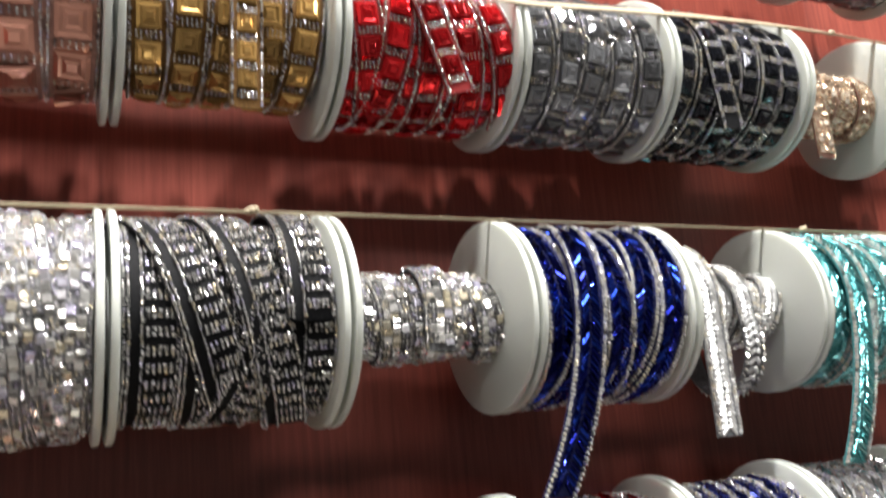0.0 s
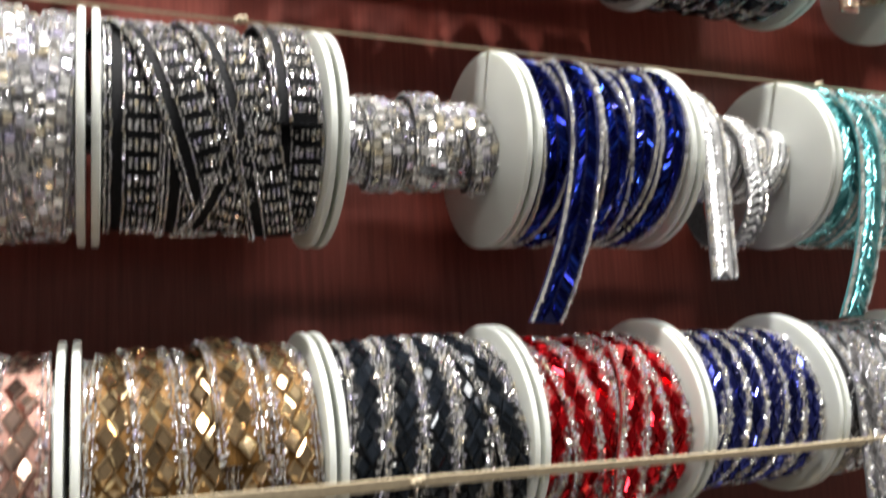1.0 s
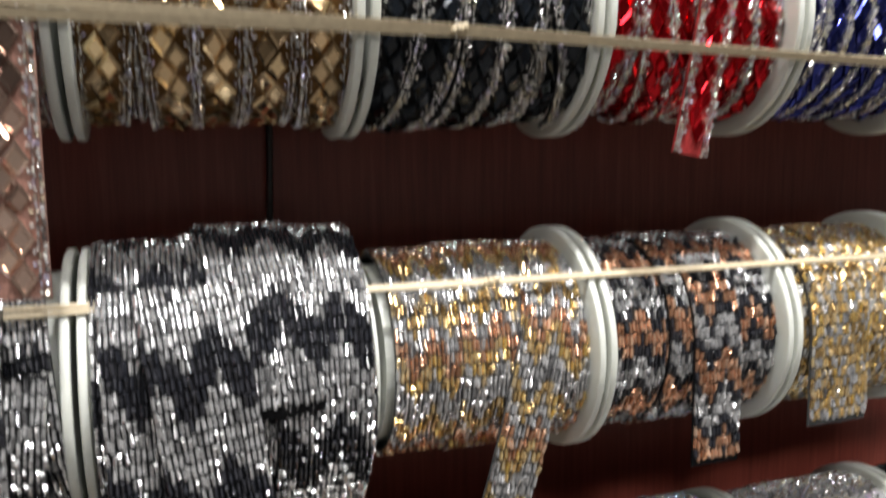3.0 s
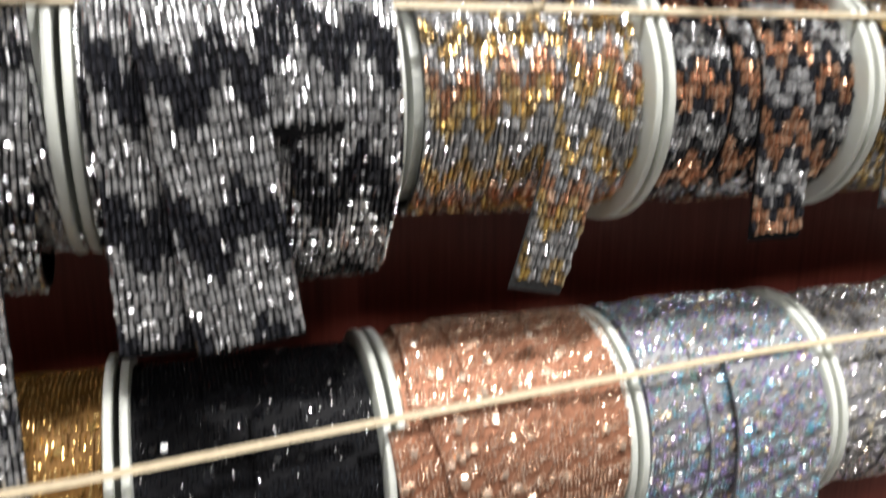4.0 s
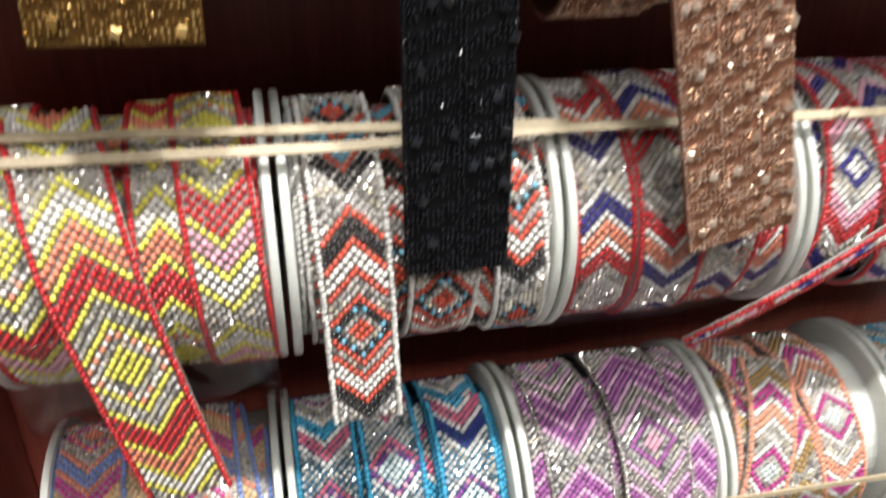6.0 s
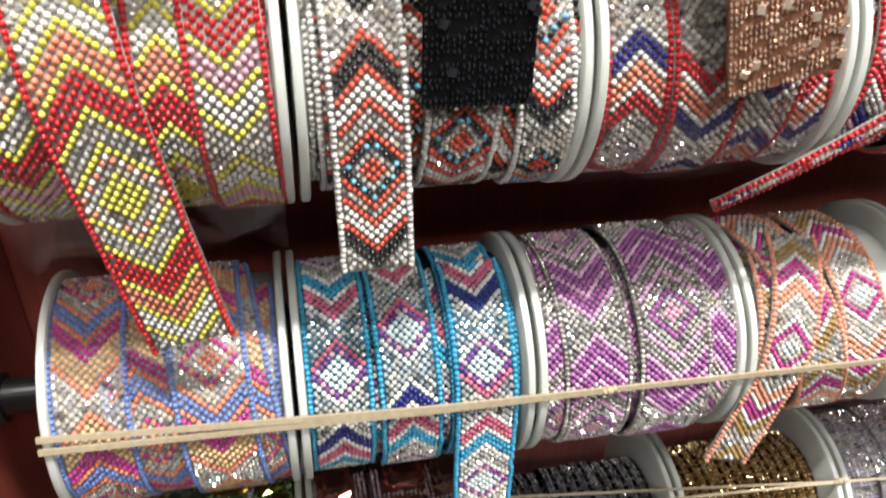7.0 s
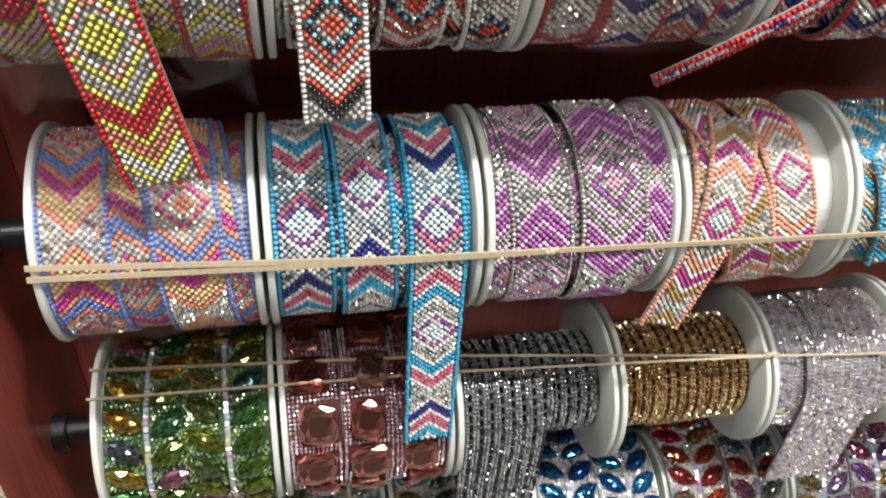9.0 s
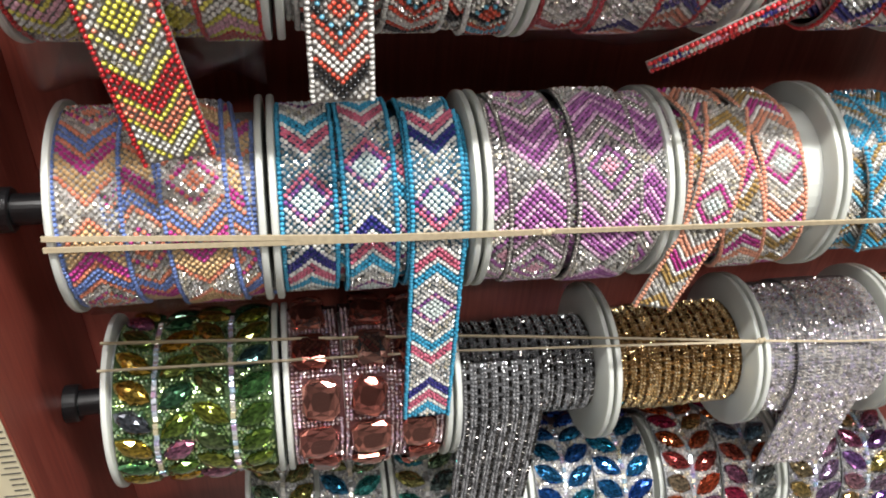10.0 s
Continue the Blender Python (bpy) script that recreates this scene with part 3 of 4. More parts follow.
def pat_leaf(strip, mats, rng):
    """Vine of almond stones on both sides of a crystal stem, the ground filled with small stones."""
    gem, ground, stem = mats
    L, w = strip.L, strip.w
    bigs, small = [], []
    half = w / 2
    lu, lv, pitch = .0160, .0092, .0108
    for i in range(int(L / pitch)):
        for s in (-1, 1):
            u = .004 + i * pitch + (.0018 if s > 0 else 0)
            if u < L - .004:
                bigs.append((u, s * half * .53, -s * (1.0 + rng.normal(0, .06)), lu * rng.uniform(.92, 1.0), lv * rng.uniform(.92, 1.02), .0036))
    st = [(u, 0, 0, .0021, .0020, .0013) for u in np.arange(.001, L, .0023)]
    B = np.array(bigs)
    p = .00160
    for i in range(int(L / (p * .87))):
        for j in range(int(w / p)):
            u, v = i * p * .87 + p / 2, -half + (j + .5 + .5 * (i % 2)) * p
            if abs(v) < .0015 or v > half - .0004:
                continue
            du, dv = u - B[:, 0], v - B[:, 1]
            a = du * np.cos(B[:, 2]) + dv * np.sin(B[:, 2])
            b = -du * np.sin(B[:, 2]) + dv * np.cos(B[:, 2])
            if ((a / (lu * .46)) ** 2 + (b / (lv * .44)) ** 2).min() < 1.0:
                continue
            small.append((u, v, rng.uniform(0, 1), .00160, .00160, .0014))
    return [("round", ground, small), ("chip", stem, st)], [("almond_stone", "almond", gem, bigs)], .17


def pat_jewel(strip, mats, rng):
    gem, ground = mats
    L, w = strip.L, strip.w
    bigs, small = [], []
    u = .002
    while u < L - .014:
        lu = rng.uniform(.0125, .0170)
        bigs.append((u + lu / 2, rng.normal(0, .0012), rng.normal(0, .12), lu, w * .76 * rng.uniform(.86, 1.04), .0044))
        u += lu + .0028
    B = np.array(bigs)
    p = .0016
    for i in range(int(L / p)):
        for j in range(int(w / p)):
            x, v = (i + .5) * p, -w / 2 + (j + .5) * p
            du, dv = np.abs(x - B[:, 0]), np.abs(v - B[:, 1])
            if np.maximum(du / (B[:, 3] * .5), dv / (B[:, 4] * .5)).min() < 1.0:
                continue
            small.append((x, v, rng.uniform(0, 1), .00150, .00150, .0012))
    return [("round", ground, small)], [("jewel", "emerald", gem, bigs)], .22


PATTERNS = {"square": pat_square, "diamond": pat_diamond, "chevron": pat_chevron, "ladder": pat_ladder, "mirror": pat_mirror,
            "bugle": pat_bugle, "lame": pat_lame, "beads": pat_beads, "lines": pat_lines, "leaf": pat_leaf, "jewel": pat_jewel}

# ---------------------------------------------------------------- the case
WALL_Y, PANEL_X = 0.045, -0.0914
RAIL_Z = [0.1980, 0.1016, 0.0, -0.0957, -0.1921, -0.2893, -0.3870, -0.4817, -0.5793, -0.6759]
RAIL_Y = [0.0, -0.0009, -0.0065, -0.0062, 0.0, -0.0038, -0.0004, -0.0027, -0.0020, 0.0]
R = 0.0345


def structure(name, bm, material, label):
    return tagged(part(name, bm, material, None), label=label, kind="structure")


structure("wall_back", box_bm(-0.13, 0.9, WALL_Y, WALL_Y + .018, -1.0, 0.6, .0006), "mahogany", "dark red mahogany veneer backboard of a trimmings display")
structure("wall_side", box_bm(PANEL_X - .030, PANEL_X, -0.050, WALL_Y - .0005, -1.0, 0.6, .0010), "mahogany", "glossy mahogany side board of the display")
structure("wall_side_2", box_bm(0.9, 0.93, -0.050, WALL_Y + .018, -1.0, 0.6, .001), "mahogany", "glossy mahogany side board of the display")
# Unseen room box, added for reflections and bounced light; its tones set the fill.
structure("floor", box_bm(-3, 4, -4.0, .2, -1.34, -1.30), "room_floor", "unseen grey floor, added to close the room for reflections")
structure("ceiling", box_bm(-3, 4, -4.0, .2, CEIL, CEIL + .04), "room_ceiling", "unseen off-white ceiling, added to close the room for reflections")
structure("wall_unseen_back", box_bm(-3, 4, -4.1, -4.0, -1.3, CEIL), "room_paint", "unseen plain wall, added to close the room for reflections")
structure("wall_unseen_left", box_bm(-3.1, -3, -4.0, .2, -1.3, CEIL), "room_paint", "unseen plain wall, added to close the room for reflections")
structure("wall_unseen_right", box_bm(4, 4.1, -4.0, .2, -1.3, CEIL), "room_paint", "unseen plain wall, added to close the room for reflections")
structure("wall_unseen_front", box_bm(-3, 4, .1, .2, -1.3, CEIL), "room_paint", "unseen plain wall, added to close the room for reflections")


def rail(i):
    e = tagged(new("display_rail"), "black metal rail carrying ribbon spools", "rail", "rails of the display")
    e.location = (0, RAIL_Y[i], RAIL_Z[i])
    part("pipe", lathe_bm([(PANEL_X + .0004, .0002), (PANEL_X + .0004, .0052), (.8998, .0052), (.8998, .0002)], 28), "black_pipe", e, smooth=False)
    part("socket", lathe_bm([(PANEL_X + .0002, .0054), (PANEL_X + .0002, .0075), (PANEL_X + .0050, .0075), (PANEL_X + .0056, .0070), (PANEL_X + .0056, .0054)], 28), "black_pipe", e)


for i in range(10):
    rail(i)


# ---------------------------------------------------------------- spools
def flange_mesh():
    t = .0023
    prof = [(0, .0075), (0, R - .0006), (.0003, R - .0001), (.0008, R), (t - .0007, R), (t - .0002, R - .0002), (t, R - .0007), (t, R - .0022),
            (t - .0004, R - .0026), (t - .0004, .0150), (t, .0146), (t, .0080), (t - .0003, .0075)]
    bm = lathe_bm(prof, 72)
    bmesh.ops.recalc_face_normals(bm, faces=bm.faces[:])
    me = bpy.data.meshes.new("flange")
    bm.to_mesh(me)
    bm.free()
    me.materials.append(MATS["milky_plastic"])
    me.polygons.foreach_set("use_smooth", np.full(len(me.polygons), True))
    me.set_sharp_from_angle(angle=radians(35))
    return me


FLANGE = flange_mesh()


def wraps(x0, x1, w, n, r, rng, tilt=0.02, step=.0005):
    got = []
    for k in range(n):
        a0 = x0 + w / 2 + (x1 - x0 - w) * (k / max(n - 1, 1))
        al = rng.normal(0, tilt)
        rr = r - .0009 + step * ((k * 2) % 3)
        got.append(Strip(a0 - math.sin(al) * math.pi * rr, -math.pi * rr, al, 2 * math.pi * rr, w, rr))
    return got


def spool(row, x0, x1, fill, tape, pattern, arg, w, n, label, group, tails=(), tilt=0.02, crossings=(), seed=0, flanges=(True, True), step=.0005, layout=None, short=0.0):
    """A spool of trimming between x0 and x1 on a rail. fill: wound radius over the flange's radius.
    tails: (x, slant, drop, width, curl, lift, sway, phase); crossings: (x, slant, from, to, width, lift, sag), in turns of the drum, 0 in front, down positive;
    layout: the top wraps one by one as (x, slant, width, lift, phase, and a design of its own if it has one)."""
    rng = np.random.default_rng(1000 * row + int((x0 + 1) * 500) + seed)
    e = tagged(new("ribbon_spool"), label, "ribbon spool", group)
    e.location = ((x0 + x1) / 2, RAIL_Y[row], RAIL_Z[row])
    h = (x1 - x0) / 2 - .0007
    for s, yes in ((-1, flanges[0]), (1, flanges[1])):
        if yes:
            f = new("flange", FLANGE)
            f.parent = e
            f.matrix_basis = Matrix.Translation((s * (h - .0023), 0, 0)) @ Matrix.Rotation(0 if s > 0 else math.pi, 4, "Z") @ Matrix.Rotation(rng.uniform(0, 6), 4, "X")
    r = R * fill
    inner = h - .0027
    part("core", lathe_bm([(-h + .001, .0074), (-h + .001, r - .0040), (h - .001, r - .0040), (h - .001, .0074)], 40), "milky_plastic", e, smooth=False)
    # an even layer underneath, so that slanted wraps leave no bare core
    low = max(n, int(2 * inner / w + .999))
    strips = wraps(-inner, inner - short, w, low, r - .0016, rng, .004, .0002) if tilt > .045 or layout else []
    under, designs = len(strips), {}
    if layout:
        for x, al, lw, lift, phase, *own in layout:
            rr = r + lift
            designs[len(strips)] = own[0] if own else arg
            strips.append(Strip(x - math.sin(al) * math.pi * rr, -math.pi * rr * math.cos(al), al, 2 * math.pi * rr, lw, rr, phase=phase))
    else:
        strips += wraps(-inner, inner, w, n, r, rng, tilt, step)
    for x, al, c0, c1, cw, lift, *sag in crossings:
        rr = r + lift
        strips.append(Strip(x, c0 * 2 * math.pi * rr, al, (c1 - c0) * 2 * math.pi * rr, cw, rr, sag=sag[0] if sag else 0.0))
    for k, s in enumerate(strips):
        body = tapes_object("ribbon_wrap", [s], tape, e)
        dress(body, [s], pattern, designs.get(k, arg), rng, joined=k < under, singles=70 if layout and k >= under else 0)
    for x, al, drop, tw, curl, lift, sway, *phase in tails:
        rr = r + lift
        back = .050 if phase else .030
        s = Strip(x - math.sin(al) * back, -back * math.cos(al), al, back + drop / math.cos(al), tw, rr, True, curl, sway=sway, phase=phase[0] if phase else None)
        t = tapes_object("ribbon_tail", [s], tape, e)
        dress(t, [s], pattern, arg, rng, singles=70 if layout else 0)
    return e


def dress(body, strips, pattern, arg, rng, joined=False, singles=0):
    """Sets the stones on the tapes; singles: how many beads near the front become objects of their own. Returns how many did."""
    small, made = [], 0
    for s in strips:
        got, bigs, jit = PATTERNS[pattern](s, arg, rng)
        for shape, mat, spec in got:
            if not len(spec):
                continue
            P, A, B, N = frames_for(s, spec, rng, jit)
            seen = P[:, 1] < (.002 if joined else .012)
            P, A, B, N = P[seen], A[seen], B[seen], N[seen]
            if shape == "bead" and made < singles:
                pick = np.flatnonzero((P[:, 1] < 0) & (np.abs(P[:, 2] + .006) < .012))[:max(0, min(singles - made, singles // 4))]
                piece_objects("bead", shape, mat, P[pick], A[pick], B[pick], N[pick], body)
                made += len(pick)
                rest = np.setdiff1d(np.arange(len(P)), pick)
                P, A, B, N = P[rest], A[rest], B[rest], N[rest]
            small.append((shape, mat, P, A, B, N))
        for name, shape, mat, spec in bigs:
            if len(spec) and joined:
                small.append((shape, mat, *frames_for(s, spec, rng, jit * .6)))
            elif len(spec):
                piece_objects(name, shape, mat, *frames_for(s, spec, rng, jit * .6), body)
    if small:
        stones_object("beadwork" if pattern in ("beads", "bugle") else "stonework", small, body)
    return made


def film_wrap(e, x0, x1, fill, a0, a1, sag, seed):
    """Crumpled clear film round a spool, from angle a0 to a1 (0 in front, down positive), sagging away below."""
    bm = bmesh.new()
    nu, nv = 40, 22
    grid = []
    for i in range(nu):
        a = radians(a0 + (a1 - a0) * i / (nu - 1))
        row = []
        for j in range(nv):
            x = x0 + (x1 - x0) * j / (nv - 1)
            q = Vector((x * 55, math.cos(a) * 2.2, math.sin(a) * 2.2 + seed))
            r = R * fill + .0034 * abs(noise.noise(q)) + sag * max(0, math.sin(a)) ** 3 * (.6 + .8 * abs(noise.noise(q * .5)))
            row.append(bm.verts.new((x, -r * math.cos(a), -r * math.sin(a))))
        grid.append(row)
    for p, q in zip(grid, grid[1:]):
        for j in range(nv - 1):
            bm.faces.new((p[j], p[j + 1], q[j + 1], q[j]))
    ob = part("film", bm, "clear_film", e, "crumpled clear plastic film", smooth=True)
    ob.modifiers.new("thickness", "SOLIDIFY").thickness = .00008
    return ob


# ---------------------------------------------------------------- the rows of spools
G0, G1, G2, G3, G4 = "spools on the top rail", "spools of square stone trim", "spools of mixed crystal trim", "spools of diamond mirror trim", "spools of bugle bead trim"
G5, G6, G7, G8, G9 = "spools of sequin trim", "spools of red beaded trim", "spools of pastel beaded trim", "spools of jewel trim", "spools on the lowest rail"
# top rail, its lower edge alone in view
spool(0, .200, .266, .80, "tape_silver", "mirror", "crystal_silver", .011, 5, "white plastic spool of silver crystal trim", G0)
spool(0, .266, .332, .80, "tape_rose", "square", "square_rose", .0125, 5, "white plastic spool of rose square stone trim", G0)
spool(0, .332, .398, .80, "tape_grey", "square", "square_grey", .0125, 5, "white plastic spool of grey square stone trim", G0)
# square stones
spool(1, -.068, .002, .80, "tape_rose", "square", "square_rose", .0150, 4, "white plastic spool of rose gold square stone trim", G1, tilt=.05)
spool(1, .002, .071, .72, "tape_gold", "square", "square_gold", .0123, 5, "white plastic spool of gold square stone trim, loose end", G1,
      tails=[(.0045, -.03, .038, .0105, 0, .0022, 0)], tilt=.07)
spool(1, .071, .1393, .84, "tape_red", "square", "square_red", .0122, 5, "white plastic spool of red square stone trim", G1,
      tails=[(-.001, .30, .027, .0110, 0, .0024, 0)], tilt=.16)
spool(1, .1393, .2088, .86, "tape_grey", "square", "square_grey", .0122, 5, "white plastic spool of smoky grey square stone trim", G1, tilt=.12)
spool(1, .2088, .2834, .90, "tape_black", "square", "square_black", .0112, 6, "white plastic spool of black square stone trim", G1,
      tails=[(-.0155, .10, .031, .0105, 0, .0020, 0)], tilt=.08)
spool(1, .2834, .352, .45, "tape_rose", "mirror", "crystal_champagne", .011, 5, "nearly used up spool of champagne crystal trim", G1,
      tails=[(-.0195, .0, .036, .0105, 0, .0075, 0)], tilt=.15)
spool(1, .352, .420, .78, "tape_grey", "square", "square_grey", .0122, 5, "white plastic spool of smoky grey square stone trim", G1)
# mixed crystal
spool(2, -.066, 0, .94, "tape_silver", "mirror", "crystal_silver", .0100, 7, "full white spool of silver mirror chip trim", G2, tilt=.07)
spool(2, 0, .066, .87, "tape_black", "ladder", "", .0150, 4, "white spool of black trim with silver crystal ladders", G2, tilt=.03,
      crossings=[(-.029, .30, -.32, .16, .0140, .0014), (-.0088, .24, -.32, .24, .0140, .0024), (.012, -.30, -.02, .22, .0140, .0018), (.0188, .02, -.34, .02, .0140, .0040)])
spool(2, .066, .1296, .43, "tape_grey", "mirror", "crystal_silver", .0110, 5, "nearly used up spool of silver crystal trim", G2,
      tails=[(.0035, -.02, .013, .0110, 0, .0025, 0)], tilt=.22)
spool(2, .1296, .195, .95, "tape_navy", "chevron", "bar_blue", .0120, 5, "white spool of royal blue crystal trim, hanging end", G2, tilt=.10,
      tails=[(-.014, -.06, .062, .0125, -2.0, .0022, -3.0)])
spool(2, .195, .2614, .42, "tape_silver", "chevron", "bar_white", .0105, 5, "nearly used up spool of white crystal trim, hanging end", G2, tilt=.2,
      tails=[(-.020, 0, .049, .0115, 0, .012, 0)], crossings=[(.004, .05, -.30, .5, .0100, .004, .016)])
spool(2, .2614, .327, .95, "tape_teal", "chevron", "bar_turquoise", .0130, 5, "white spool of turquoise crystal trim, hanging end", G2, tilt=.08,
      tails=[(-.016, -.02, .064, .0125, -2.0, .0022, -2.0)])
spool(2, .327, .393, .80, "tape_silver", "mirror", "crystal_silver", .0110, 6, "white plastic spool of silver crystal trim", G2)
# diamond mirrors
spool(3, -.070, -.0046, .88, "tape_rose", "diamond", ("diamond_rose", 2), .0130, 5, "white spool of rose diamond mirror trim, long hanging end", G3,
      tails=[(.0225, .0, .068, .0130, 0, .0026, 0)])
spool(3, -.0046, .0624, .88, "tape_gold", "diamond", ("diamond_gold", 2), .0128, 5, "white plastic spool of gold diamond mirror trim", G3, tilt=.05, crossings=[(.005, .04, -.40, .0, .0128, .0018)])
spool(3, .0624, .1256, .90, "tape_black", "diamond", ("diamond_black", 2), .0120, 5, "white plastic spool of black diamond mirror trim", G3, tilt=.16)
spool(3, .1256, .1897, .84, "tape_red", "diamond", ("diamond_red", 2), .0115, 6, "white spool of red diamond mirror trim, loose end", G3, tilt=.14,
      tails=[(.004, -.20, .040, .0112, 0, .0022, 0)])
spool(3, .1897, .2515, .82, "tape_navy", "diamond", ("diamond_blue", 2), .0110, 6, "white plastic spool of dark blue diamond mirror trim", G3, tilt=.13)
spool(3, .2515, .318, .86, "tape_silver", "diamond", ("diamond_silver", 2), .0120, 5, "white plastic spool of silver diamond mirror trim", G3, tilt=.08,
      tails=[(-.018, .0, .040, .0110, 0, .0022, 0)])
spool(3, .318, .384, .84, "tape_silver", "mirror", "crystal_silver", .0120, 5, "white plastic spool of silver crystal trim", G3)
# bugle beads
spool(4, -.072, -.0059, .95, "tape_black", "bugle", zig("bugle_silver", "bugle_black", 9, 8, 1), .0200, 3, "full spool of silver bugle bead trim, long hanging end", G4, tilt=.03,
      crossings=[(.018, -.08, -.05, .5, .0200, .0012, .008)],
      tails=[(.0135, .0, .089, .0110, 0, .0030, 0)])
spool(4, -.0059, .067, 1.04, "tape_black", "bugle", zig("bugle_silver", "bugle_black", 9, 5.4, 3), .0240, 3, "overfull spool of silver and black zigzag bugle bead trim", G4, tilt=.03,
      tails=[(-.0215, .02, .050, .0190, 0, .0010, 0), (-.0085, .12, .049, .0235, 0, .0042, 0)], flanges=(True, False), crossings=[(.022, -.02, -.42, .5, .0240, .0010, .007), (.002, .05, -.42, .02, .0240, .0022)])
spool(4, .067, .1308, .86, "tape_grey", "bugle", multi(["bugle_silver", "bugle_gold", "bugle_silver", "bugle_copper", "bugle_gold", "bugle_silver"], 10, 2.5), .0200, 3,
      "white spool of gold and silver bugle bead trim, loose end", G4, tails=[(.012, -.22, .047, .0150, -2, .0016, 0)], tilt=.03, flanges=(False, True))
spool(4, .1308, .1963, .86, "tape_black", "bugle", multi(["bugle_silver", "bugle_silver", "bugle_black", "bugle_copper", "bugle_copper", "bugle_black"], 7), .0190, 3,
      "white spool of black, copper and silver zigzag bead trim", G4, tails=[(.006, .0, .037, .0165, 0, .0020, 0)], tilt=.05)
spool(4, .1963, .2585, .86, "tape_grey", "bugle", multi(["bugle_silver", "bugle_gold", "bugle_silver", "bugle_gold", "bugle_gold"], 4), .0190, 3,
      "white spool of gold and silver bead trim, loose end", G4, tails=[(-.011, .0, .030, .0230, 0, .0020, 0)], tilt=.04)
spool(4, .2585, .325, .84, "tape_black", "bugle", multi(["bugle_black", "bugle_gold", "bugle_black", "bugle_copper"], 5), .0190, 3, "white spool of black and gold bead trim", G4)
# sequins
spool(5, -.070, -.0028, .90, "tape_gold", "lame", "sequin_gold", .0220, 3, "white spool of antique gold sequin trim, loose flap", G5,
      tails=[(.0125, -.03, .041, .0310, 0, .0020, 0)], tilt=.02)
spool(5, -.0028, .0614, .90, "tape_black", "lame", "sequin_black", .0240, 3, "white spool of black sequin trim, hanging end", G5,
      tails=[(.010, .0, .096, .0240, 0, .0026, 0)], tilt=.02)
spool(5, .0614, .1283, 1.0, "tape_copper", "lame", "sequin_copper", .0230, 3, "overfull spool of rose copper sequin trim, hanging end", G5,
      tails=[(-.0060, .22, .094, .0275, 0, .0016, 0)], tilt=.05, crossings=[(-.024, .10, -.10, .5, .0230, .0004, .011), (.006, .04, -.10, .5, .0230, .0008, .008)])
spool(5, .1283, .195, 1.0, "tape_silver", "lame", "sequin_rainbow", .0230, 3, "full spool of iridescent silver sequin trim, loose end", G5,
      tails=[(.010, .0, .036, .0290, 0, .0030, 0)], tilt=.06)
spool(5, .195, .262, .92, "tape_silver", "lame", "crystal_silver", .0230, 3, "white spool of silver sequin trim", G5, tilt=.04)
spool(5, .262, .330, .90, "tape_black", "lame", "sequin_black", .0230, 3, "white spool of black sequin trim", G5)
# beaded, reds
Y, W, O, V, K, N, M, T, P, L, S = "yellow", "white", "orange", "vermilion", "black", "navy", "magenta", "turquoise", "pink", "lilac", "S"
r = "red"
YEL_RINGS = [Y, Y, Y, S, "C", Y, S, S, Y, r, r, r, Y, O, O, Y, W, W, Y]
YEL = (r, [(YEL_RINGS, YEL_RINGS)], .00124)
ROSY_RINGS = [P if k == O else k for k in YEL_RINGS]
ROSY = (r, [(ROSY_RINGS, ROSY_RINGS)], .00124)
RBW = ("white", [([V, V, S, "B", V, S, S, V, W, W, V, K, K, V], [V, V, S, "B", V, S, V, W, W, V, K, K]), ([V, V, "B", S, S], [V, V, "B", S, V, "sky", "sky", V, K, K])], .00116)
NAV_RINGS = [W, S, S, W, S, S, r, r, W, O, O, W, N, N, W]
NAV = (r, [(NAV_RINGS, NAV_RINGS)], .00114)
PNK_RINGS = [W, W, N, S, S, W, P, P, r, r, W, S, S, N, N, P]
PNK = (r, [(PNK_RINGS, PNK_RINGS)], .00114)
ORN_RINGS = [O, O, W, N, S, N, O, "purple", S, S, M, O]
ORN = ("navy", [(ORN_RINGS, ORN_RINGS)], .00114)
yellow_spool = spool(6, -.066, .0004, .94, "tape_white", "beads", YEL, .0200, 3, "spool of yellow and red beaded trim in film, hanging end", G6,
      tails=[(-.0050, .18, .057, .0205, -1, .0040, 0, .0150)], tilt=.10,
      layout=[(-.0225, .10, .0190, .0006, -.014, ROSY), (.0085, .03, .0130, -.0002, .020), (.0215, .05, .0168, .0010, -.0410, ROSY)])
spool(6, .0004, .067, .89, "tape_white", "beads", RBW, .0175, 3, "white spool of red, black and white beaded trim", G6,
      tails=[(-.0172, .03, .040, .0176, 0, .0036, 0, .0129)], tilt=.09,
      layout=[(-.0195, .02, .0176, .0002, .004), (.0042, -.03, .0176, .0012, .0095), (.0200, -.22, .0176, .0004, .002), (.0228, .06, .0140, .0020, -.02)])
navy_spool = spool(6, .067, .132, .90, "tape_white", "beads", NAV, .0170, 3, "spool of navy, red and white beaded trim in film", G6, tilt=.10,
      layout=[(-.0210, .05, .0165, .0004, .016), (-.0040, .06, .0182, .0018, -.016), (.0130, -.04, .0165, .0008, -.027), (.0215, .20, .0150, .0002, -.01)])
spool(6, .132, .1953, .90, "tape_white", "beads", PNK, .0175, 3, "white spool of pink, red and navy beaded trim", G6, tilt=.20,
      layout=[(-.0176, -.10, .0175, .0004, -.0143), (.0010, .16, .0175, .0016, -.006), (.0175, .10, .0165, .0008, .004)], tails=[(-.002, -.98, .036, .0052, -6.0, .0030, 0)])
spool(6, .1953, .262, .88, "tape_white", "beads", ORN, .0185, 3, "white spool of navy and orange beaded trim", G6, tilt=.15)
